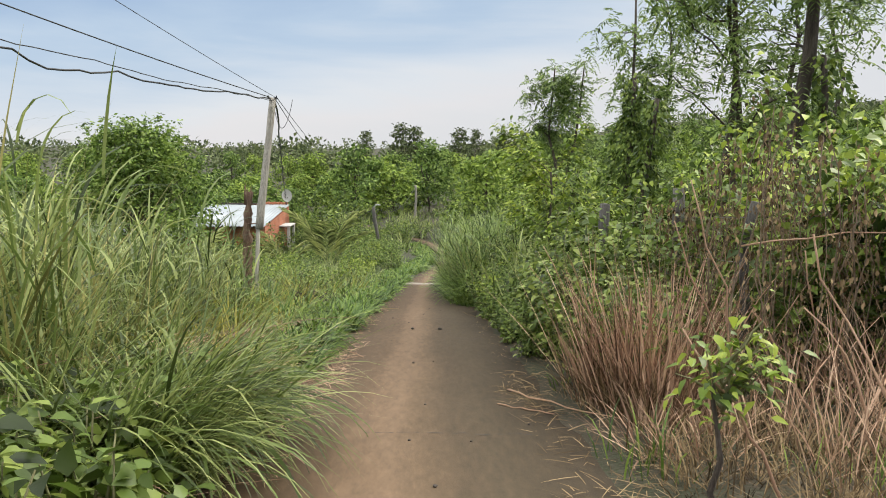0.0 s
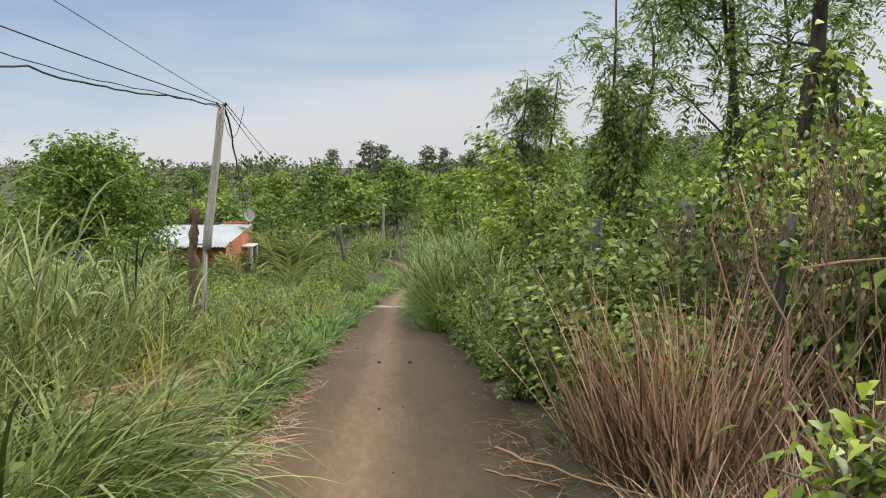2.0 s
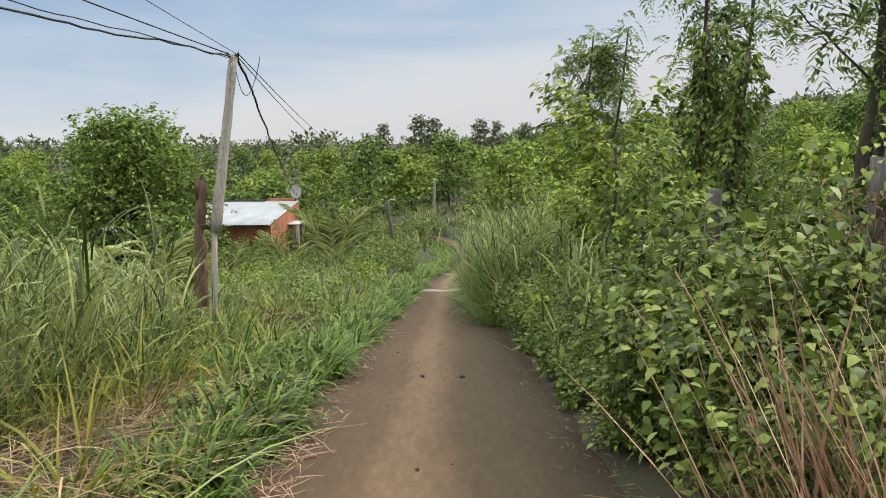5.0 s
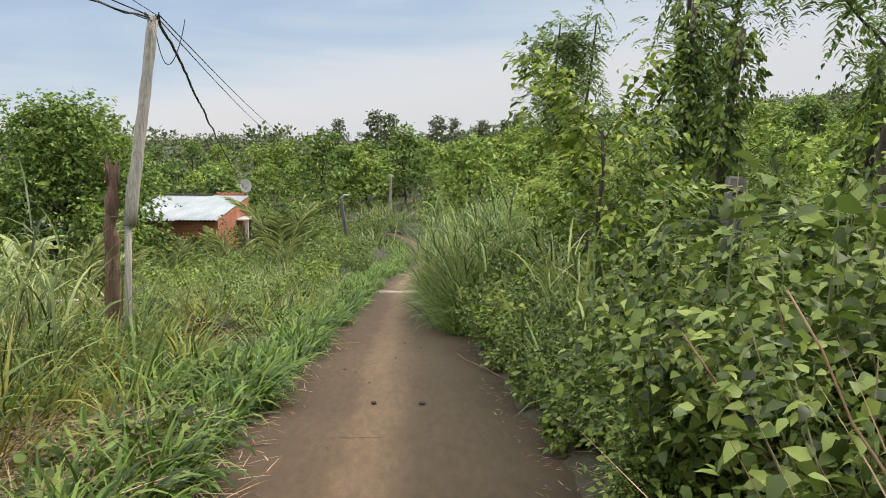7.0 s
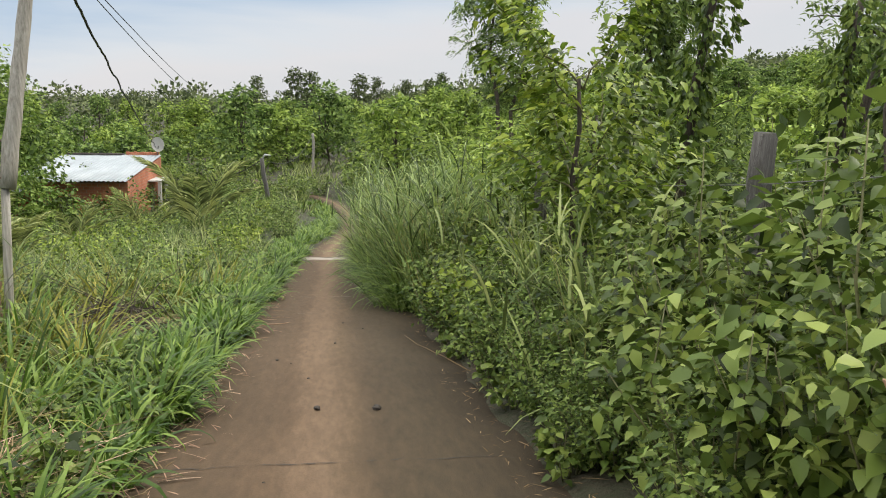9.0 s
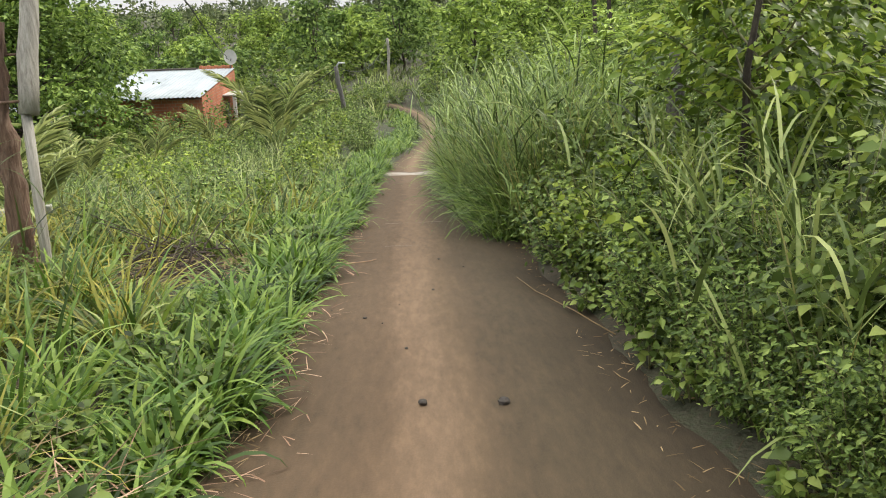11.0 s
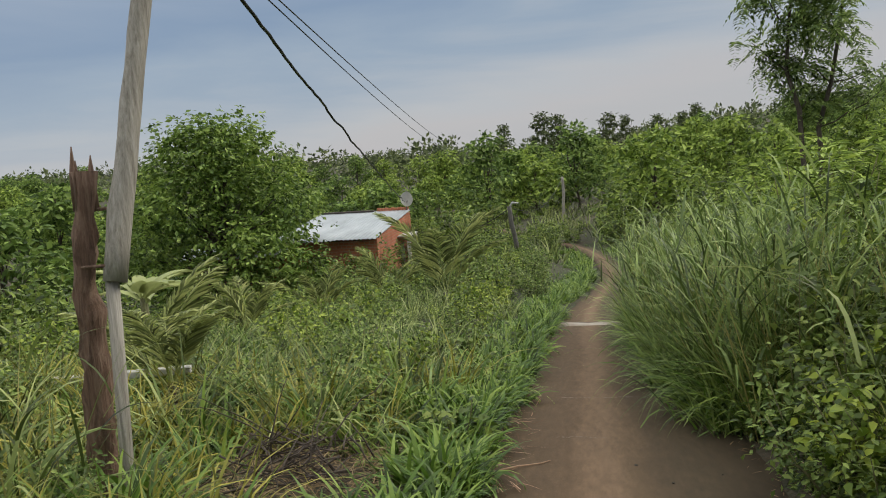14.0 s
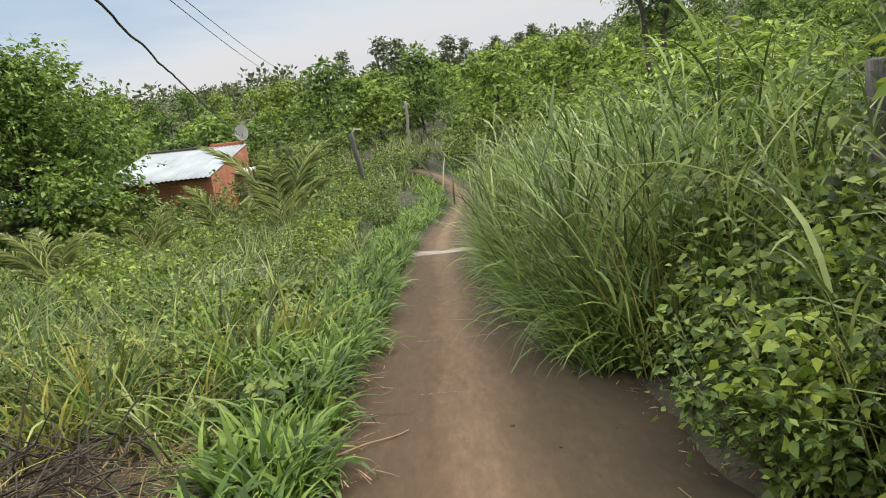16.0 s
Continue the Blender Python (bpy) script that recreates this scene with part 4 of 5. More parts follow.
satellite_dish()
bm = box_bm(bmesh.new(), (-0.9, -0.06, 0.0), (0.9, 0.06, 0.09), 0.01)
me = bpy.data.meshes.new("board")
bm.to_mesh(me)
me.materials.append(M_WHITE)
board = new("white_board", me)
board.location, board.rotation_euler = (-6.0, 20.9, float(ground_z(-6.0, 20.9)) + 0.26), (0, 0, radians(16))
tagged(board, "old white painted board lying on grass by palms", "board")

# ---- trees ----
broad = {k: broad_tree(*a) for k, a in {
    "big": ("roadside_tree", 21, 8.7, 4.6, 30000, 0.23, M_TREE, 66, 0.2, 0.02, 1.0, 0.42),
    "a": ("forest_tree", 22, 6.0, 3.0, 1900, 0.44, M_TREE_B, 10, 0.12, 0.12),
    "b": ("forest_tree", 23, 6.5, 2.8, 1900, 0.42, M_TREE_C, 10, 0.12, 0.12),
    "c": ("forest_tree", 24, 7.6, 2.2, 1800, 0.40, M_TREE_B, 11, 0.12, 0.15),
    "d": ("forest_tree", 25, 5.0, 3.0, 1900, 0.40, M_TREE_C, 9, 0.12, 0.08),
    "e": ("slender_tree", 26, 8.4, 1.5, 900, 0.42, M_FAR, 9, 0.09, 0.35),
}.items()}
place("tree", broad["big"], -16.2, 45.6, "large dense dark green leafy tree beside the house", "tree", turn=0.4, scale=1.1)
place("tree", broad["a"], -19.5, 36, "dark leafy tree behind the tall grass", "tree", turn=1.0, scale=0.9)
place("tree", broad["c"], -23, 44, "dark leafy tree behind the tall grass", "tree", turn=2.0, scale=0.9)
for i in range(190):
    y = R.uniform(54, 116)
    x = R.uniform(-0.85, 0.7) * y
    if abs(x - road_x(y)) < 2.0 and y < 58 or (-20 < x < -7 and y < 61) or (-6 < x < 3 and y < 66):
        continue
    place("tree", broad["abdcdb"[i % 6]], x, y, "green leafy forest tree on the valley side", "tree", "woodland trees", R.uniform(0, 6), R.uniform(0.62, 0.95))
for x, y in ((-9.9, 122), (-4.4, 114), (-2.5, 112), (8, 149), (11.4, 131), (14.5, 128), (4, 120), (18, 140)):
    place("tree", broad["e"], x, y, "tall slender tree rising above the woodland", "tree", "slender trees", R.uniform(0, 6), R.uniform(0.95, 1.15))


def feather_shrub(name, seed, r, h, n, leafmat):
    """A many-stemmed shrub of drooping pinnate fronds."""
    rng = np.random.default_rng(seed)
    pieces, tips = [], []
    for i in range(13):
        a, k = rng.uniform(0, 2 * np.pi), rng.uniform(0.1, 1)
        tip = np.array([np.cos(a) * r * k, np.sin(a) * r * k, h * rng.uniform(0.6, 1.0) * (1.1 - 0.45 * k)])
        line = wander(rng, (np.cos(a) * 0.15, np.sin(a) * 0.15, -0.1), tip, 7, 0.2)
        pieces.append(tube(line, np.linspace(0.022, 0.005, 7), 4, seed + i))
        tips.append(line[2:])
    tips = np.concatenate(tips)
    b = tips[rng.integers(0, len(tips), n)] + rng.normal(0, 0.13 * r, (n, 3))
    v, q = feather(rng, b, rng.normal(0, 1, (n, 3)) * (1, 1, 0.5) + (0, 0, 0.25), 0.5 * rng.uniform(0.6, 1.25, n), 7, 0.17, 0.06, 0.5)
    sv, sf = join(*pieces)
    return (("branchwork", mesh_of(name + "_stems", sv, sf, M_STEM)), ("foliage", mesh_of(name + "_foliage", v, q, leafmat, False)))


FEATHERY = [feather_shrub("feathery_shrub", 41, 1.3, 2.6, 260, M_TREE_C), feather_shrub("feathery_shrub", 42, 1.5, 2.3, 260, M_FEATHER)]
for i in range(54):
    x, y = R.uniform(3.1, 15), R.uniform(22.5, 46)
    if x < 3.1 + max(0, y - 26) * 0.08:
        continue
    place("feathery_shrub", FEATHERY[i % 2], x, y, "bright green feathery-leaved shrub on the rising bank", "shrub", "feathery shrubs", R.uniform(0, 6), R.uniform(0.8, 1.15))
for x, y, k in ((3.6, 25.4, 1.25), (4.3, 27.2, 1.4), (3.9, 28.6, 1.35), (5.2, 28.4, 1.45), (4.8, 26.0, 1.35), (6.0, 27.0, 1.5)):
    place("feathery_shrub", FEATHERY[int(y * 10) % 2], x, y, "tall bright green feathery-leaved shrub below slim trees", "shrub", "feathery shrubs", x * 9, k)
for i in range(70):
    x, y = R.uniform(5.5, 38), R.uniform(26, 62)
    if x < 6 + (y - 26) * 0.05 and y < 36:
        continue
    place("tree", broad["dbbd"[i % 4]], x, y, "bright green young leafy tree on the rising hillside", "tree", "hillside trees", R.uniform(0, 6), R.uniform(0.42, 0.68))

# far wooded ridge
rng = np.random.default_rng(77)
n = 1000
y = rng.uniform(114, 330, n)
x = rng.uniform(-1.05, 0.95, n) * y
c = np.stack([x, y, ground_z(x, y)], -1)
hgt = rng.uniform(3.5, 6.5, n)
each = 55
p, d = ball(rng, n * each, 0.4)
at = np.repeat(c, each, 0) + p * np.repeat(np.stack([hgt * 0.42, hgt * 0.42, hgt * 0.5], -1), each, 0) + np.array([0, 0, 1.0]) * np.repeat(hgt * 0.52, each)[:, None]
taper = 1 - 0.55 * np.clip((at[:, 2] - np.repeat(c[:, 2], each)) / np.repeat(hgt, each), 0, 1)
base = np.repeat(c, each, 0)
at[:, :2] = base[:, :2] + (at[:, :2] - base[:, :2]) * taper[:, None]
v, q = leaves(rng, at, d + rng.normal(0, 0.5, d.shape), rng.uniform(0.5, 1.0, len(at)), rng.uniform(0.4, 0.7, len(at)), None, 0.7)
stuff("far_woods", mesh_of("far_woods", v, q, M_FAR, False), "grey-green woods covering the far ridge", "woods")

# feathery and vine-hung trees on the bank
def bank_tree(seed, x, y, tops, n, length, trunk, spread, first, label):
    z = float(ground_z(x, y))
    me = feather_tree("bank_tree", seed, (0, 0, 0), [(tx - x, ty - y, tz - z) for tx, ty, tz in tops], n, length, M_FEATHER, trunk, spread, first)
    return place("tree", me, x, y, label, "tree", "feathery bank trees")


bank_tree(31, 4.75, 30.5, ((4.5, 30.4, 4.3), (5.6, 30.6, 4.6)), 800, 0.6, 0.085, 1.25, 0.55, "slim feathery tree with two dark trunks")
bank_tree(32, 5.05, 15.2, ((5.0, 15.2, 6.2), (5.5, 15.6, 5.6)), 560, 0.55, 0.095, 1.5, 0.55, "tall feathery tree with crooked dark trunks")
bank_tree(33, 6.1, 14.0, ((6.15, 14.0, 6.4),), 420, 0.55, 0.18, 1.6, 0.6, "tall feathery tree with a thick vine-wrapped trunk")
bank_tree(34, 5.3, 21.5, ((5.0, 21.0, 5.4), (5.9, 21.5, 5.0)), 800, 0.6, 0.085, 1.4, 0.22, "feathery tree overgrown with climbing vines")
bank_tree(35, 8.4, 19.5, ((8.2, 19.5, 6.3), (9.3, 20, 6.0)), 300, 0.6, 0.10, 1.5, 0.5, "tall feathery tree with crooked dark trunks")


def vine_column(seed, x, y, h, r, n, label):
    """A trunk smothered in climbing leaves that hang in shingled layers."""
    rng = np.random.default_rng(seed)
    line = wander(rng, (0, 0, -0.2), (0.15, 0, h), 8, 0.12)
    tv, tf = tube(line, np.linspace(0.09, 0.05, 8), 7, seed, 0.08)
    f = rng.random(n)
    j = np.minimum((f * 7).astype(int), 6)
    a = rng.uniform(0, 2 * np.pi, n)
    rr = r * (0.55 + 0.45 * np.sin(f * 9 + a) * 0.6 + 0.25 * rng.random(n)) * (1.05 - 0.45 * f) * (0.55 + 0.8 * np.abs(np.sin(f * 13 + a * 0.5)))
    out = np.stack([np.cos(a), np.sin(a), np.zeros(n)], -1)
    p = line[j] + (line[j + 1] - line[j]) * (f * 7 - j)[:, None] + out * rr[:, None]
    s = rng.uniform(0.07, 0.15, n)
    v, q = leaves(rng, p, out * 0.7 + np.array([0, 0, -0.9]) + rng.normal(0, 0.3, (n, 3)), s, s * 0.7, False, 0.5)
    me = (("trunk", mesh_of("vine_trunk", tv, tf, M_BARK)), ("vine", mesh_of("vine", v, q, M_VINELEAF, False)))
    place("vine_hung_tree", me, x, y, label, "tree", "vine-hung trunks")


vine_column(1, 4.8, 20.6, 5.4, 0.75, 3800, "tree trunk smothered in green climbing vines")
vine_column(2, 4.75, 18.4, 4.4, 0.42, 2000, "tree trunk smothered in dark green climbing vines")
vine_column(3, 7.2, 19.0, 4.2, 0.42, 1800, "tree trunk smothered in dark green climbing vines")
vine_column(5, 6.6, 17.0, 4.2, 0.42, 1500, "crooked trunk wrapped with climbing leaves")
vine_column(6, 5.2, 15.3, 2.3, 0.26, 700, "crooked trunk wrapped with climbing leaves")
vine_column(4, 6.05, 13.9, 4.2, 0.46, 1300, "thick trunk wrapped with hanging vines")

# yellow-green sapling over the lane edge
def sapling(seed, x, y, h, r, n, leafsize, label, lift=0.45, mat=M_LEAFLIGHT):
    rng = np.random.default_rng(seed)
    w = 0.014 + 0.008 * h
    tv, tf = tube(wander(rng, (0, 0, -0.2), (-0.1, 0, h * 0.7), 7, 0.15), np.linspace(w, w * 0.4, 7), 7, seed)
    pieces, at, ax = [], [], []
    for i in range(18):
        a = rng.uniform(0, 2 * np.pi)
        s = np.array([-0.05, 0, h * rng.uniform(lift * 0.6, 0.7)])
        e = s + np.array([np.cos(a) * r * rng.uniform(0.5, 1), np.sin(a) * r * rng.uniform(0.5, 1), h * rng.uniform(0.05, 0.33)])
        line = wander(rng, s, e, 7, 0.2)
        pieces.append(tube(line, np.linspace(0.012, 0.003, 7), 4, i))
        k = n // 18
        f = 0.2 + 0.8 * rng.random(k)
        j = np.minimum((f * 6).astype(int), 5)
        at.append(line[j] + (line[j + 1] - line[j]) * (f * 6 - j)[:, None] + rng.normal(0, 0.09, (k, 3)))
        ax.append(rng.normal(0, 1, (k, 3)) * (1, 1, 0.3) + np.array([np.cos(a), np.sin(a), -0.35]))
    at, ax = np.concatenate(at), np.concatenate(ax)
    s = leafsize * rng.uniform(0.6, 1.3, len(at))
    v, q = leaves(rng, at, ax, s, s * 0.48, True, 0.35)
    sv, sf = join(*pieces)
    place("sapling", (("trunk", mesh_of("sapling_trunk", tv, tf, M_BARK)), ("branchwork", mesh_of("sapling_branches", sv, sf, M_STEM)), ("crown", mesh_of("sapling_crown", v, q, mat))), x, y, label, "sapling")


sapling(1, 2.4, 15.7, 3.75, 1.2, 3000, 0.115, "yellow-green broad-leaved sapling tree leaning over weeds")
sapling(2, 3.0, 16.9, 3.5, 1.1, 2000, 0.115, "yellow-green broad-leaved sapling tree among weeds")
sapling(3, 1.78, 5.4, 1.15, 0.30, 230, 0.085, "bright green leafy seedling in dry grass", 0.8, M_LEAFLIGHT)
sapling(4, 2.7, 20.2, 2.2, 0.8, 1200, 0.11, "yellow-green broad-leaved sapling beside a fence post")

# ---- palms and banana ----
def palm(seed, x, y, n, length, label, scale=1.0):
    rng = np.random.default_rng(seed)
    ob = place("coconut_palm", (), x, y, label, "palm", "young coconut palms", 0, scale)
    v, f = tube([(0, 0, -0.1), (0, 0, 0.25)], [0.09, 0.05], 8, seed, 0.1)
    hang("trunk", mesh_of("palm_trunk", v, f, M_BARK), ob)
    for i in range(n):
        a, b0 = i * 2.4 + rng.normal(0, 0.3), rng.uniform(0.08, 0.6)
        L = length * rng.uniform(0.7, 1.1)
        t = np.linspace(0, 1, 12)
        th = b0 + 0.85 * t ** 1.6
        st = L / 11
        out, up = np.cumsum(np.sin(th)) * st, np.cumsum(np.cos(th)) * st
        head = np.array([np.cos(a), np.sin(a), 0])
        line = head * out[:, None] + np.array([0, 0, 1.0]) * up[:, None] + (0, 0, 0.1)
        rv, rf = tube(line, np.linspace(0.018, 0.004, 12), 5)
        m = 38
        s = np.linspace(0.18, 1, m)
        j = np.minimum((s * 11).astype(int), 10)
        p = line[j] + (line[j + 1] - line[j]) * (s * 11 - j)[:, None]
        side = np.array([-np.sin(a), np.cos(a), 0])
        at = np.concatenate([p, p])
        run = np.gradient(line, axis=0)[j] / st
        ax = np.concatenate([side * 0.75 + run * 0.9, -side * 0.75 + run * 0.9]) + np.array([0, 0, -0.12]) + rng.normal(0, 0.08, (2 * m, 3))
        ll = np.tile(L * 0.30 * np.sin(np.pi * (0.2 + 0.72 * s)), 2)
        lv, lf = leaves(rng, at, ax, ll, 0.030, False, 0.2)
        V, Q = join((rv, rf), (lv, lf))
        hang("frond", mesh_of("frond", V, Q, M_PALM, False), ob)


PALMS = ((-7.7, 28.8, 7, 1.5, 1.1, "young coconut palm with arching fronds among weeds"), (-4.4, 36.0, 6, 2.3, 1.3, "young coconut palm with upright fronds among weeds"),
         (-6.1, 22.0, 7, 1.4, 1.25, "young coconut palm with pale arching fronds"), (-5.1, 20.6, 6, 1.2, 1.0, "small coconut palm with pale arching fronds"),
         (-8.6, 36.5, 6, 2.0, 1.05, "young coconut palm in front of the house"), (-6.7, 38.0, 6, 1.9, 1.1, "young coconut palm in front of the house"))
for k, (x, y, n, length, size, label) in enumerate(PALMS):
    palm(k + 1, x, y, n, length, label, size)


def banana(seed, x, y, label):
    rng = np.random.default_rng(seed)
    ob = place("banana_plant", (), x, y, label, "banana plant", "banana plants")
    v, f = tube([(0, 0, -0.1), (0.02, 0, 0.8), (0, 0, 1.3)], [0.09, 0.07, 0.05], 8, seed, 0.04)
    hang("trunk", mesh_of("banana_trunk", v, f, M_STEM), ob)
    for i in range(7):
        a = i * 2.4 + rng.normal(0, 0.3)
        t = np.linspace(0, 1, 14)
        th = rng.uniform(0.3, 0.8) + 1.3 * t
        out, up = np.cumsum(np.sin(th)) * 0.1, np.cumsum(np.cos(th)) * 0.1
        head, side = np.array([np.cos(a), np.sin(a), 0]), np.array([-np.sin(a), np.cos(a), 0])
        line = head * out[:, None] + np.array([0, 0, 1.0]) * up[:, None] + (0, 0, 1.2)
        w = 0.2 * np.sin(np.pi * np.clip(0.05 + t, 0, 1)) ** 0.6 * np.where(t < 0.15, 0.2, 1)
        V = np.concatenate([line - side * w[:, None] + (0, 0, 0.04), line - (0, 0, 0.02), line + side * w[:, None] + (0, 0, 0.04)])
        k = np.arange(13)
        Q = np.concatenate([np.stack([k, k + 1, k + 15, k + 14], -1), np.stack([k + 14, k + 15, k + 29, k + 28], -1)])
        hang("leaf", mesh_of("banana_leaf", V, Q, M_PALM), ob)


banana(1, -9.8, 28.0, "banana plant with broad drooping leaves")
banana(2, -11.5, 31.0, "banana plant with broad drooping leaves")

# ---- bushes ----
BROAD = [bush("bush", 80 + i, 0.8, 1.35, 1500, 0.078, M_LEAF, True, 0.62, 18, 0.25, 0.34) for i in range(3)]
WEED = [bush("weed", 90 + i, 0.7, 1.0, 900, 0.086, M_LEAFSMALL, None, 0.55, 14) for i in range(3)]
FINE = [bush("fine_weed", 120 + i, 0.7, 1.05, 2300, 0.056, M_LEAFSMALL, None, 0.5, 18) for i in range(3)]
LOW = [bush("low_weed", 95 + i, 0.33, 0.36, 170, 0.085, M_LEAF, True, 0.75, 10) for i in range(3)]
SHRUB = [bush("shrub", 100 + i, 1.1, 1.9, 1000, 0.155, M_VINELEAF, None, 0.6, 16) for i in range(3)]
BRIGHT = [bush("bright_bush", 110 + i, 0.8, 1.2, 700, 0.095, M_LEAFLIGHT, True, 0.6, 14) for i in range(2)]


def plants(name, kinds, n, x0, x1, y0, y1, s0, s1, label, category, group, seed, margin=0.25):
    rng = np.random.default_rng(seed)
    for i, (x, y, z) in enumerate(scatter(rng, n, x0, x1, y0, y1, margin)):
        if any(abs(x - p[0] * y / p[1]) < 0.9 and p[1] - 3.5 < y < p[1] + 1.0 for p in PALMS) or math.hypot(x + 2.38, y - 17.45) < 1.25:
            continue
        place(name, kinds[i % len(kinds)], float(x), float(y), label, category, group, rng.uniform(0, 6), rng.uniform(s0, s1))


# the lane's right side
plants("bush", BROAD, 13, 1.75, 2.9, 9.0, 13.2, 0.8, 1.15, "green broad-leaved bush crowding the lane edge", "bush", "broad-leaved bushes", 1, 0.45)
plants("weed", FINE, 18, 1.6, 2.0, 10.4, 15.8, 0.55, 0.85, "dense small-leaved green weed bush at the lane edge", "bush", "small-leaved weeds", 22, 0.3)
plants("weed", FINE, 26, 1.5, 2.9, 10.4, 18.0, 0.65, 1.15, "dense small-leaved green weed bush at the lane edge", "bush", "small-leaved weeds", 2, 0.35)
plants("shrub", SHRUB, 16, 3.0, 6.0, 9.5, 18, 0.75, 1.1, "dark green leafy shrub on the bank behind a fence", "shrub", "bank shrubs", 3)
plants("shrub", SHRUB, 34, 2.6, 8.5, 18, 34, 0.8, 1.25, "dark green leafy shrub on the bank behind a fence", "shrub", "bank shrubs", 4)
plants("shrub", SHRUB, 24, 2.4, 9.0, 30, 48, 0.8, 1.3, "green leafy shrub beside the lower track", "shrub", "track shrubs", 5, 1.2)
plants("bright_bush", BRIGHT, 18, 1.6, 2.3, 15.0, 18.4, 0.65, 1.0, "bright yellow-green leafy bush at the lane edge", "bush", "bright bushes", 6, 0.5)
plants("bush", BROAD, 6, 1.75, 2.3, 8.4, 10.2, 0.75, 1.0, "green broad-leaved bush crowding the lane edge", "bush", "broad-leaved bushes", 7, 0.4)
plants("low_weed", LOW, 16, 1.1, 1.7, 16.5, 21.0, 0.6, 1.0, "low broad-leaved weed creeping onto the lane", "weed", "low weeds", 23, 0.05)
plants("low_weed", LOW, 34, 1.1, 1.7, 10.0, 19.5, 0.5, 0.9, "low broad-leaved weed creeping onto the lane", "weed", "low weeds", 8, 0.05)
for x, y, k in ((2.25, 10.6, 1.25), (2.5, 11.5, 1.12), (2.3, 12.3, 1.05), (2.2, 13.4, 0.95), (3.1, 12.4, 1.1)):
    place("bush", BROAD[int(y * 10) % 3], x, y, "tall green broad-leaved bush beside the fence", "bush", "broad-leaved bushes", x * 9, k)
for x, y, k in ((2.4, 17.9, 1.1), (2.55, 18.3, 1.2), (2.9, 18.0, 1.2)):
    place("bright_bush", BRIGHT[int(y * 10) % 2], x, y, "yellow-green creeper bush climbing a fence post", "bush", "bright bushes", x * 9, k)
# the lane's left side
plants("low_weed", LOW, 85, -3.6, -1.25, 3.6, 9.0, 0.8, 1.5, "low broad-leaved weed at the lane edge", "weed", "low weeds", 9, 0.25)
plants("low_weed", LOW, 60, -2.9, -1.15, 3.2, 6.2, 1.0, 1.7, "low broad-leaved weed sprawling at the lane edge", "weed", "low weeds", 34, 0.1)
plants("low_weed", LOW, 30, -1.9, -1.25, 9.8, 15.5, 0.5, 0.85, "low broad-leaved weed at the lane edge", "weed", "low weeds", 10, 0.12)
plants("weed", WEED, 52, -9, -2.4, 17.5, 34, 0.5, 0.9, "green small-leaved weed bush beside the lane", "bush", "small-leaved weeds", 11, 0.6)
plants("bright_bush", BRIGHT, 40, -9, -2.0, 19, 46, 0.5, 0.95, "yellow-green leafy weed bush beside the track", "bush", "bright bushes", 12, 0.7)
plants("shrub", SHRUB, 20, -16, -3.5, 32, 48, 0.5, 0.8, "dark green leafy shrub on the slope before the house", "shrub", "slope shrubs", 13, 1.4)
plants("shrub", SHRUB, 16, -20, -8.5, 20, 36, 0.6, 1.0, "dark green leafy shrub behind the grass", "shrub", "slope shrubs", 14)
plants("shrub", SHRUB, 12, -9, -5, 9, 18, 0.45, 0.7, "dark green leafy shrub behind the grass", "shrub", "slope shrubs", 15)

plants("weed", WEED, 60, -11, -1.5, 33, 47, 0.8, 1.4, "green small-leaved weed bush beside the track", "bush", "small-leaved weeds", 16, 0.5)
plants("shrub", SHRUB, 16, -6.5, -0.6, 46.5, 53, 0.6, 0.9, "dark green leafy shrub where the track bends", "shrub", "track shrubs", 17, -0.8)
plants("shrub", SHRUB, 60, -26, 24, 50, 62, 0.9, 1.6, "dark green leafy shrub at the woodland edge", "shrub", "woodland edge shrubs", 18, 0.8)
plants("weed", WEED, 40, 1.6, 4.5, 26, 46, 0.8, 1.3, "green small-leaved weed bush beside the track", "bush", "small-leaved weeds", 19, 0.5)
plants("shrub", SHRUB, 7, 4.6, 6.5, 4.6, 8.5, 0.7, 0.95, "dark green leafy shrub behind dead vines", "shrub", "bank shrubs", 20)

plants("low_weed", LOW, 34, -3.2, -1.3, 17.8, 27.0, 0.6, 1.1, "low broad-leaved weed among the lane-side grass", "weed", "low weeds", 31, 0.15)
plants("weed", WEED, 12, -4.5, -3.0, 13.5, 20.0, 0.4, 0.75, "green small-leaved weed among the lane-side grass", "bush", "small-leaved weeds", 32, 0.4)
plants("bright_bush", BRIGHT, 12, -12.0, -5.0, 33.0, 37.5, 0.9, 1.3, "yellow-green leafy weed bush before the house", "bush", "bright bushes", 33, 0.7)


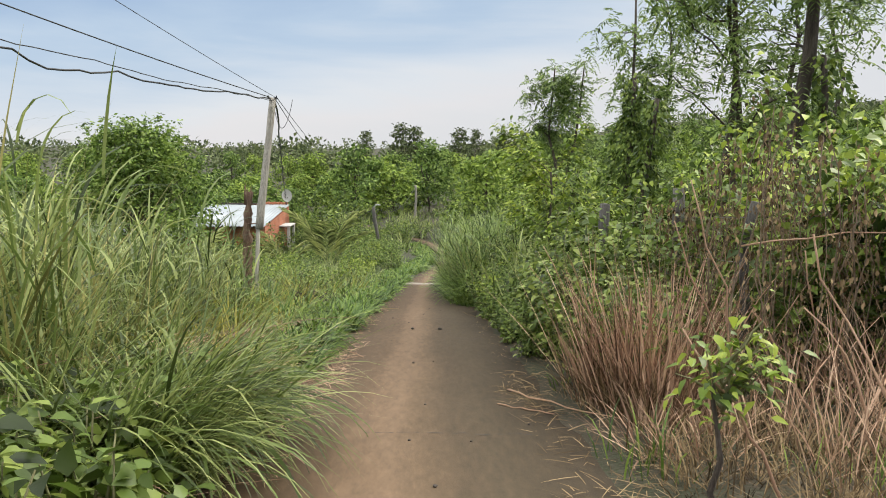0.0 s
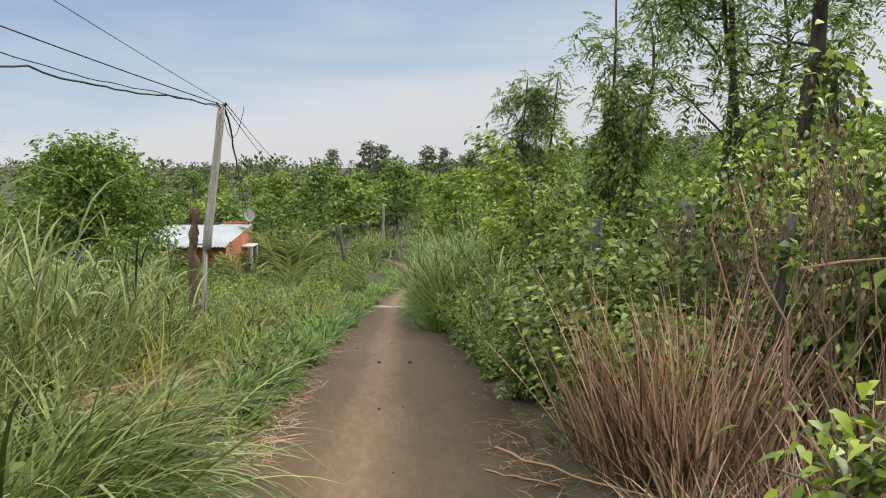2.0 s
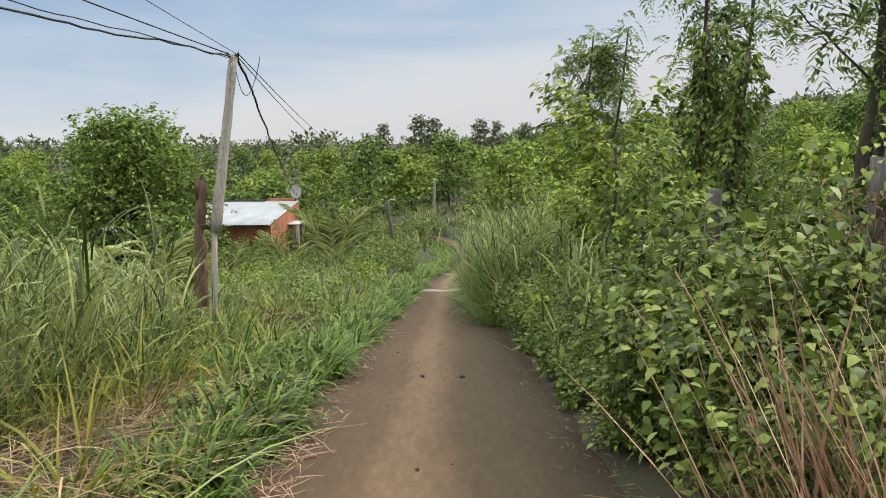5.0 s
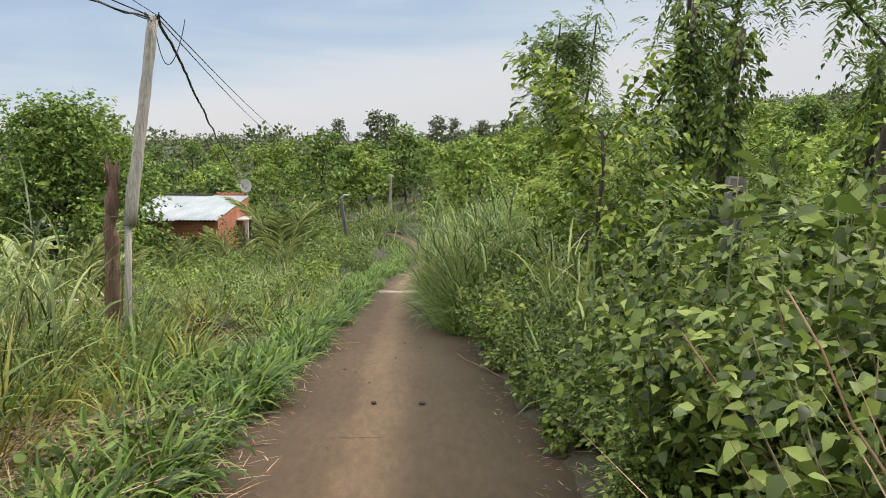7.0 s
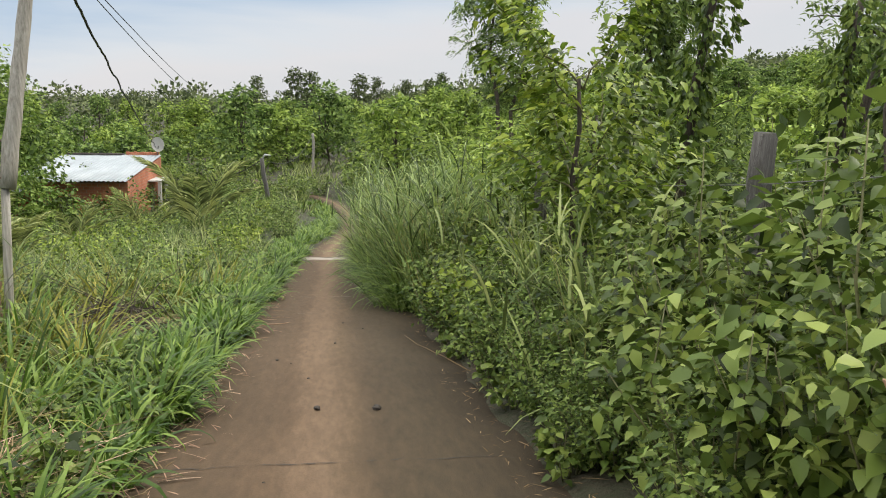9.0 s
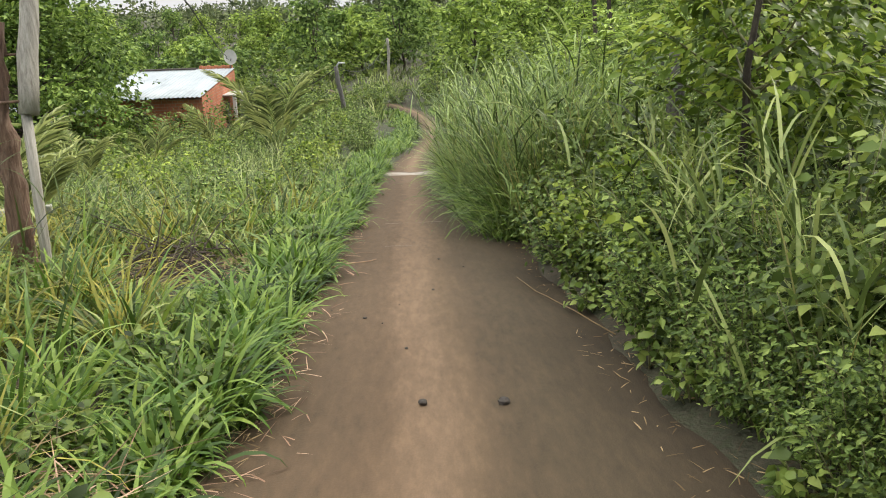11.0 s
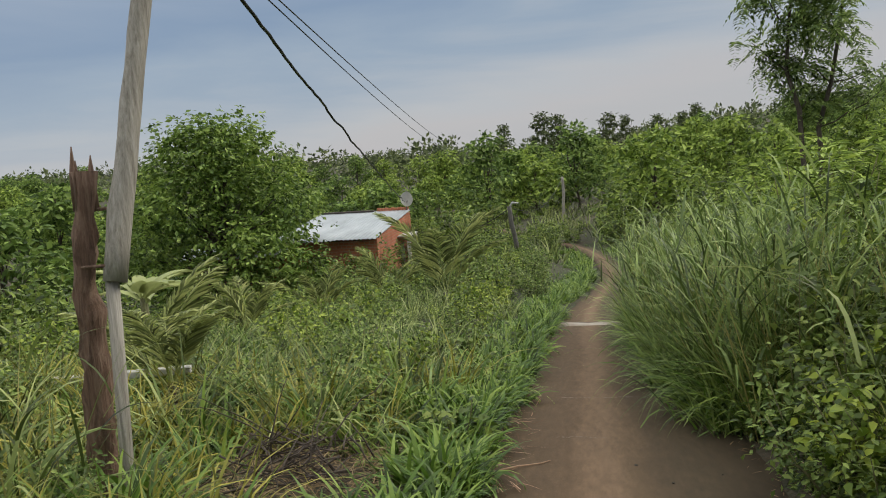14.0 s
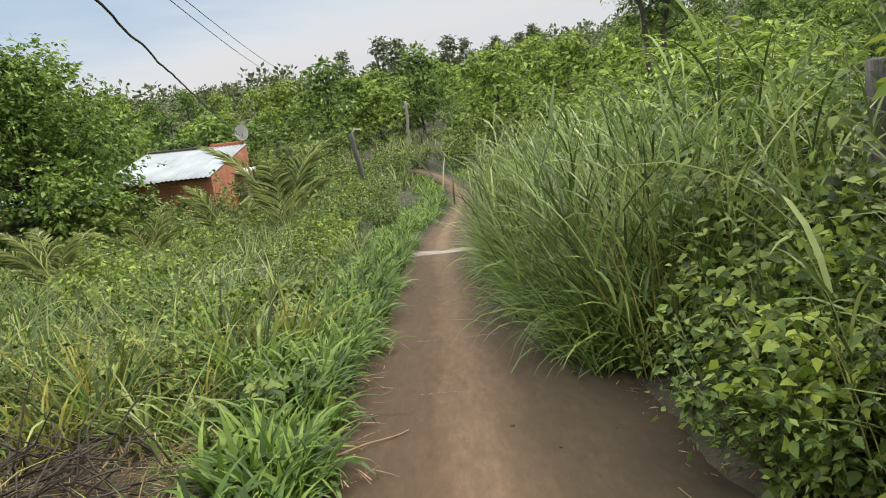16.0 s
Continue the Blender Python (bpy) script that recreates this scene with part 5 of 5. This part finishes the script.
for x, y, k in ((-14.2, 47.4, 1.1), (-13.0, 47.9, 1.0), (-11.8, 48.1, 1.15), (-10.7, 48.0, 1.0), (-9.3, 47.2, 1.05), (-12.4, 46.4, 1.2)):
    place("shrub", SHRUB[int(y * 10) % 3], x, y, "dark green leafy shrub against the house front", "shrub", "slope shrubs", x * 9, k)
for x, y, k in ((1.95, 17.6, 1.0), (2.1, 18.4, 1.15), (2.3, 19.2, 1.3)):
    place("bush", BROAD[int(y * 10) % 3], x, y, "green broad-leaved bush among tall grass at the lane edge", "bush", "broad-leaved bushes", x * 9, k)
for x, y, k in ((4.6, 8.6, 1.25), (5.4, 9.6, 1.5), (5.9, 10.8, 1.5), (4.9, 12.2, 1.35), (6.6, 9.0, 1.5)):
    place("shrub", SHRUB[int(y * 10) % 3], x, y, "tall leafy shrub overgrown with creepers on the bank", "shrub", "bank shrubs", x * 9, k)


# ---- grass ----
rng = np.random.default_rng(201)


def clear_of_pile(feet):
    """Leaves the brush pile and the flattened straw free."""
    x, y = feet[:, 0], feet[:, 1]
    straw = (x > -2.4) & (x < -1.7) & (y > 9.7) & (y < 11.5)
    return feet[(np.hypot(x + 2.3, y - 17.15) > 0.85) & ~straw]



def feet_along(n, off, spread, y0, y1):
    y = rng.uniform(y0, y1, n)
    x = road_x(y) - road_half(y) - off - np.abs(rng.normal(0, spread, n))
    return np.stack([x, y, ground_z(x, y)], -1)


f = clear_of_pile(np.concatenate([feet_along(330, 0.05, 0.38, 9.5, 31), feet_along(60, 0.4, 0.3, 31, 46)]))
v, q = sward("lane_grass", 1, f, rng.uniform(0.45, 1.1, len(f)), 46, M_LUSH, 0.50, 0.032, 0.40, 1.0, 2.9, 6)
stuff("lane_edge_grass", mesh_of("lane_edge_grass", v, q, M_LUSH, False), "lush bright green grass along the lane edge", "grass")
f = np.concatenate([scatter(rng, 80, -6.8, -2.5, 6.0, 11.5, 0.9), scatter(rng, 60, -8.0, -2.9, 11.5, 15.8, 0.9)])
s = rng.uniform(0.62, 1.05, len(f)) * np.where(f[:, 1] < 10.0, 1.22, 1.0)
st, lf = cane_grass(2, f, s, 9, 7, 1.75, 0.85, 0.021, 0.8)
stuff("tall_grass", mesh_of("tall_grass", *lf, M_GRASS, False), "tall arching green grass on the lane's bank", "grass")
stuff("grass_stalks", mesh_of("grass_stalks", *st, M_GRASS_PALE, False), "pale tall stalks rising through the green grass", "grass")
v, q = sward("tall_foot", 3, f, s, 30, M_GRASS, 1.2, 0.021, 0.9, 0.7, 2.8, 6)
stuff("tall_grass_foot", mesh_of("tall_grass_foot", v, q, M_GRASS, False), "green grass blades at the feet of the tall grass", "grass")
k = f[:, 1] < 9.5
v, q = sward("stems", 3, f[k], s[k], 8, M_GRASS_PALE, 2.1, 0.020, 0.5, 0.9, 0.8, 5)
stuff("grass_stalks", mesh_of("bent_stalks", v, q, M_GRASS_PALE, False), "pale thick bent stalks rising through the green grass", "grass")
f = feet_along(34, 0.0, 0.42, 5.7, 8.0)
v, q = sward("drooping", 4, f, rng.uniform(0.6, 1.05, len(f)), 52, M_GRASS, 1.5, 0.022, 0.5, 1.3, 2.5, 8, lean=-0.4)
stuff("drooping_grass", mesh_of("drooping_grass", v, q, M_GRASS, False), "long green grass drooping over the lane edge", "grass")
n = 90
x, y = rng.uniform(-3.6, -1.5, n), rng.uniform(5.6, 9.4, n)
v, q = blades(rng, np.stack([x, y, ground_z(x, y) + rng.uniform(0.05, 0.5, n)], -1), rng.uniform(0.5, 1.4, n), 0.011, rng.uniform(-1.2, 1.0, n), 1.0 + 0.4 * rng.random(n), 1.5 + 0.3 * rng.random(n), 5)
stuff("fallen_stalks", mesh_of("fallen_stalks", v, q, M_DRY, False), "pale dry broken stalks fallen among green grass", "grass")
f = clear_of_pile(scatter(rng, 130, -7.5, -1.7, 9.5, 21, 0.6))
v, q = sward("yellowing", 5, f, rng.uniform(0.5, 1.1, len(f)), 60, M_YELLOW, 1.0, 0.019, 0.5, 0.8, 2.7, 6)
stuff("yellowing_grass", mesh_of("yellowing_grass", v, q, M_YELLOW, False), "yellow-green knee-high grass beside the lane", "grass")
f = clear_of_pile(scatter(rng, 120, -7.0, -1.75, 12, 26, 0.55))
v, q = sward("lush_mid", 14, f, rng.uniform(0.5, 1.1, len(f)), 48, M_LUSH, 0.85, 0.029, 0.55, 0.9, 2.8, 6)
stuff("lush_grass", mesh_of("lush_grass", v, q, M_LUSH, False), "lush green broad-bladed grass beside the lane", "grass")
f = clear_of_pile(scatter(rng, 200, -9, -1.6, 14, 46, 0.6))
v, q = sward("mixed", 6, f, rng.uniform(0.4, 1.1, len(f)), 56, M_GRASS, 1.05, 0.022, 0.5, 0.8, 2.7, 6)
stuff("rough_grass", mesh_of("rough_grass", v, q, M_GRASS, False), "rough green grass and weeds beside the lane", "grass")
y = rng.uniform(18.6, 28, 74)
x = np.where(y < 20.5, 1.3, 1.0) + np.maximum(0, 19.6 - y) * 0.3 + 1.5 * rng.random(74) ** 1.4
f = np.stack([x, y, ground_z(x, y)], -1)
s = rng.uniform(0.75, 1.05, len(f))
st, lf = cane_grass(7, f, s, 15, 9, 2.15, 0.72, 0.019, 0.8, 0.5)
stuff("tall_grass_clump", mesh_of("tall_grass_clump", *lf, M_CLUMP, False), "tall arching green grass clump leaning over the lane", "grass")
stuff("grass_stalks", mesh_of("clump_stalks", *st, M_GRASS_PALE, False), "pale stalks rising through the tall grass clump", "grass")
v, q = sward("clump_foot", 8, f, s, 44, M_LUSH, 1.25, 0.024, 0.8, 0.7, 2.2, 5)
stuff("grass_clump_foot", mesh_of("grass_clump_foot", v, q, M_LUSH, False), "green blades drooping at the foot of the grass clump", "grass")
y = rng.uniform(19.2, 28.6, 46)
x = np.interp(y, (19, 20, 23, 28), (1.05, 0.98, 0.92, 0.88)) + 0.35 * rng.random(46)
f = np.stack([x, y, ground_z(x, y)], -1)
v, q = sward("overhang", 18, f, rng.uniform(0.6, 1.15, len(f)), 38, M_CLUMP, 1.35, 0.020, 0.6, 1.0, 2.4, 7, lean=-2.6)
stuff("overhanging_grass", mesh_of("overhanging_grass", v, q, M_CLUMP, False), "long green blades arching over the lane edge", "grass")
v, q = sward("overhang_low", 20, f + (-0.1, 0, 0), rng.uniform(0.6, 1.1, len(f)), 34, M_LUSH, 0.85, 0.028, 0.6, 1.2, 2.4, 6)
stuff("overhanging_grass", mesh_of("overhanging_low", v, q, M_LUSH, False), "lush drooping blades at the foot of the clump", "grass")
v, q = sward("overhang_stems", 19, f, rng.uniform(0.8, 1.2, len(f)), 6, M_GRASS_PALE, 1.9, 0.014, 0.5, 0.9, 1.0, 5, lean=-2.9)
stuff("overhanging_grass", mesh_of("overhanging_stems", v, q, M_CLUMP, False), "pale feathery grass stems leaning over the lane", "grass")
y = rng.uniform(30.5, 49, 230)
k = np.where(rng.random(230) < 0.6, -1.0, 1.0)
x = road_x(y) + k * (road_half(y) + 0.38 + np.abs(rng.normal(0, 0.55, 230)))
f = np.stack([x, y, ground_z(x, y)], -1)
v, q = sward("track_verge", 21, f, rng.uniform(0.5, 1.1, len(f)), 40, M_LUSH, 0.32, 0.035, 0.5, 0.8, 2.0, 4)
stuff("track_verge_grass", mesh_of("track_verge_grass", v, q, M_LUSH, False), "lush green grass along the lower track", "grass")
f = np.concatenate([clear_of_pile(scatter(rng, 700, -9, 9, 3, 34, 0.1)), scatter(rng, 500, -16, 14, 30, 60, 0.1)])
v, q = sward("under", 9, f, rng.uniform(0.5, 1.2, len(f)), 16, M_LUSH, 0.4, 0.014, 0.6, 0.8, 1.6, 3)
stuff("undergrowth", mesh_of("undergrowth", v, q, M_LUSH, False), "short green undergrowth between the taller plants", "grass")
f = np.concatenate([scatter(rng, 700, -30, 40, 44, 75, 1.0)])
v, q = sward("field", 10, f, rng.uniform(0.6, 1.2, len(f)), 24, M_GRASS, 1.1, 0.05, 1.6, 0.8, 1.6, 3)
stuff("valley_grass", mesh_of("valley_grass", v, q, M_GRASS, False), "rough green grass on the valley floor", "grass")

x, y = rng.uniform(1.7, 2.6, 15), rng.uniform(12.8, 16.6, 15)
f = np.stack([x, y, ground_z(x, y)], -1)
st, lf = cane_grass(15, f, rng.uniform(0.7, 1.0, 15), 6, 7, 1.7, 0.75, 0.020, 0.7, 0.5)
stuff("bank_grass", mesh_of("bank_grass", *lf, M_GRASS, False), "tall pale green grass among the lane-side bushes", "grass")
stuff("grass_stalks", mesh_of("bank_stalks", *st, M_GRASS_PALE, False), "pale stalks rising among the lane-side bushes", "grass")

# ---- dry growth ----
x, y = rng.uniform(1.74, 2.32, 46), rng.normal(7.95, 0.32, 46)
f = np.stack([x, y, ground_z(x, y)], -1)
v, q = sward("straw", 11, f, rng.uniform(0.5, 1.15, len(f)), 24, M_DRY, 1.3, 0.016, 0.6, 0.55, 0.5, 4)
stuff("dry_grass", mesh_of("dry_grass", v, q, M_DRY, False), "dry pinkish-brown straw clump at the lane edge", "grass")
v, q = sward("straw_inner", 16, f, rng.uniform(0.5, 0.95, len(f)), 26, M_DRYDARK, 1.0, 0.012, 0.8, 1.2, 1.0, 4)
stuff("dry_grass", mesh_of("dry_grass_inner", v, q, M_DRYDARK, False), "darker brown dead blades inside the straw clump", "grass")
x, y = rng.uniform(1.6, 2.5, 12), rng.uniform(6.2, 7.8, 12)
f = np.stack([x, y, ground_z(x, y)], -1)
v, q = sward("straw_fallen", 17, f, rng.uniform(0.5, 1.0, len(f)), 26, M_DRY, 0.7, 0.011, 0.6, 2.2, 1.2, 4)
stuff("dry_grass", mesh_of("dry_grass_fallen", v, q, M_DRY, False), "dry pinkish straw bent down at the lane edge", "grass")
f = scatter(rng, 150, 1.7, 4.2, 2.6, 7.6, 0.25)
v, q = sward("mat", 12, f, rng.uniform(0.5, 1.1, len(f)), 36, M_DRYDARK, 0.40, 0.009, 0.5, 1.4, 1.6, 3)
stuff("dry_grass_mat", mesh_of("dry_grass_mat", v, q, M_DRYDARK, False), "matted brown dead grass beside the lane", "grass")
f = scatter(rng, 120, 2.2, 5.0, 5.2, 9.8, 0.5)
v, q = sward("thicket", 13, f, rng.uniform(0.5, 1.1, len(f)), 9, M_DRY, 1.25, 0.009, 0.6, 0.9, 1.0, 5)
stuff("dead_stalks", mesh_of("dead_stalks", v, q, M_DRY, False), "pale dead stalks standing in the vine thicket", "grass")


def hanging_vines(seed, n, x0, x1, y0, y1):
    """Dead climbers hanging as a ragged curtain, with withered leaves along them and living ones on top."""
    r2 = np.random.default_rng(seed)
    strands, at = [], []
    for i in range(n):
        x, y = r2.uniform(x0, x1), r2.uniform(y0, y1)
        g = float(ground_z(x, y))
        top, low = g + 1.95 + 0.3 * math.sin(x * 2.3 + y) + r2.normal(0, 0.12), g + r2.uniform(-0.05, 1.1) ** 2
        line = wander(r2, (x, y, top), (x + r2.normal(0, 0.14), y + r2.normal(0, 0.14), low), 9, 0.3)
        strands.append(tube(line, np.linspace(0.004, 0.008, 9) * r2.uniform(0.5, 1.4), 3, i))
        f = r2.random(34) ** 1.4 * 7.99
        j = f.astype(int)
        at.append(line[j] + (line[j + 1] - line[j]) * (f - j)[:, None] + r2.normal(0, 0.05, (34, 3)))
    v, q = join(*strands)
    stuff("dead_vine_thicket", mesh_of("dead_vine_thicket", v, q, M_VINE), "tangled brown dead vines hanging over the bank", "thicket")
    at = np.concatenate(at)
    s = r2.uniform(0.03, 0.075, len(at))
    v, q = leaves(r2, at, r2.normal(0, 0.4, at.shape) + (0, 0, -1.0), s, s * 0.5, False, 0.5)
    stuff("dead_leaves", mesh_of("dead_leaves", v, q, M_DRYDARK, False), "brown dead leaves hanging in the vine thicket", "leaves")


hanging_vines(5, 230, 2.6, 5.8, 7.3, 11.4)
n = 4400
x, y = rng.uniform(2.7, 6.0, n), 7.6 + 4.0 * rng.random(n) ** 1.5
k = (np.sin(x * 3.1 + 1.0) * np.cos(y * 2.3) + rng.normal(0, 0.5, n)) > -0.15
x, y = x[k], y[k]
n = len(x)
p = np.stack([x, y, ground_z(x, y) + 2.2 + 0.3 * np.sin(x * 2.3 + y) + 0.14 * np.sin(x * 7 + y * 5) + rng.normal(0, 0.15, n)], -1)
s = rng.uniform(0.05, 0.10, n)
v, q = leaves(rng, p, rng.normal(0, 1, (n, 3)) * (1, 1, 0.5) + (-0.2, -0.5, -0.4), s, s * 0.65, True, 0.4)
stuff("creeper", mesh_of("creeper", v, q, M_LEAFLIGHT, True), "yellow-green creeper leaves draped over dead vines", "creeper")
for i in range(3):
    x, y = rng.uniform(3.2, 5.2), rng.uniform(7.8, 10.6)
    z = float(ground_z(x, y))
    stick("thin_trunk", (x, y, z - 0.1), (x + rng.normal(0, 0.25), y + rng.normal(0, 0.25), z + rng.uniform(1.9, 2.6)), 0.024, M_VINE, "thin dark upright trunk in the dead vine thicket", "trunk", 160 + i, 0.12, "thin trunks")
for i in range(16):
    x, y = rng.uniform(1.9, 4.2), rng.uniform(4.4, 9.2)
    z = float(ground_z(x, y))
    a = rng.uniform(0, 6.28)
    stick("dead_branch", (x, y, z), (x + math.cos(a) * 0.6, y + math.sin(a) * 0.6, z + rng.uniform(0.5, 1.9)), 0.011, M_DRY, "thin bare dead branch in the dry thicket", "branch", 60 + i, 0.2, "dead branches")
for i, (a, b) in enumerate((((2.0, 8.9, -0.9), (1.3, 9.2, 0.5)), ((2.2, 10.4, -0.9), (1.25, 9.9, 0.2)), ((2.6, 7.5, 0.72), (4.4, 7.2, 0.92)), ((2.1, 10.7, -0.6), (1.7, 10.1, 0.3)))):
    stick("dead_branch", a, b, 0.008, M_DRY, "long bare pale branch poking out of bushes", "branch", 90 + i, 0.08, "dead branches")


def lying(name, seed, n, x0, x1, y0, y1, size, mat, label, lift=0.008, on_road=True):
    """Fallen straw and leaves lying flat."""
    r2 = np.random.default_rng(seed)
    x, y = r2.uniform(x0, x1, n), r2.uniform(y0, y1, n)
    z = np.maximum(ground_z(x, y), np.where(np.abs(x - road_x(y)) < road_half(y), road_z(y), -99)) + lift
    a = r2.uniform(0, 6.28, n)
    s = size * r2.uniform(0.3, 1.3, n)
    v, q = blades(r2, np.stack([x, y, z], -1), s, 0.007, a, 1.45, 1.62, 3, 0.05)
    stuff(name, mesh_of(name, v, q, mat, False), label, "litter")


lying("straw_litter", 1, 90, -1.3, -0.95, 6.0, 20.0, 0.10, M_DRY, "dry straw litter along the lane edge")
lying("straw_litter", 12, 420, -1.3, -0.75, 8.6, 11.6, 0.30, M_DRY, "pale dry straw strewn over the lane edge", 0.02)
lying("straw_litter", 13, 320, -1.3, -0.7, 11.4, 21.0, 0.2, M_DRY, "pale dry straw strewn over the lane edge", 0.02)
lying("straw_litter", 14, 160, -1.3, -0.7, 6.0, 8.8, 0.25, M_DRY, "pale dry straw strewn over the lane edge", 0.02)
lying("straw_litter", 6, 1900, -1.35, -0.9, 5.0, 22.0, 0.09, M_DRYDARK, "brown leaf litter along the lane edge")
lying("straw_litter", 7, 500, 0.95, 1.4, 9.0, 21.0, 0.08, M_DRYDARK, "brown leaf litter along the lane edge")
lying("straw_litter", 2, 600, -2.8, -1.35, 9.0, 13.0, 0.55, M_DRY, "flattened dry straw beside the lane", 0.12)
lying("straw_litter", 8, 900, -2.8, -1.35, 9.0, 13.0, 0.5, M_DRYDARK, "flattened brown straw beside the lane", 0.16)
lying("straw_litter", 3, 500, 0.95, 1.9, 4.0, 10.0, 0.25, M_DRYDARK, "brown leaf and straw litter along the lane edge")
lying("straw_litter", 4, 120, 0.85, 1.25, 7.9, 9.2, 0.2, M_DRYDARK, "dry straw litter along the lane edge")
lying("straw_litter", 5, 900, -2.8, -1.5, 4.5, 8.5, 0.7, M_DRY, "fallen dry straw under the tall grass", 0.16)


lying("leaf_litter", 9, 2600, -5.0, -1.4, 4.0, 24.0, 0.18, M_DRYDARK, "brown dead leaf litter under the weeds", 0.03)
lying("leaf_litter", 10, 900, -3.0, -1.7, 16.8, 18.2, 0.25, M_DRYDARK, "dark dead grass in the hollow", 0.06)
lying("leaf_litter", 11, 1500, 1.3, 3.6, 3.0, 20.0, 0.16, M_DRYDARK, "brown dead leaf litter under the bushes", 0.03)


def brush_pile(x, y, n, r, label):
    ob = place("brush_pile", (), x, y, label, "brush pile")
    r2 = np.random.default_rng(9)
    for i in range(n):
        a, d = r2.uniform(0, 6.28), r2.uniform(0, 6.28)
        c = np.array([math.cos(d), math.sin(d), 0]) * r * r2.uniform(0, 0.8)
        h = np.array([math.cos(a), math.sin(a), 0]) * r2.uniform(0.08, 0.5)
        z = r2.uniform(0.0, 0.3)
        v, f = tube(wander(r2, c - h + (0, 0, z), c + h + (0, 0, z + r2.normal(0, 0.22)), 6, 0.16), np.linspace(0.008, 0.003, 6), 5, i)
        hang("branch", mesh_of("branch", v, f, M_BRUSH), ob)


brush_pile(-2.32, 17.4, 85, 0.7, "heap of dark dry cut branches in a hollow")
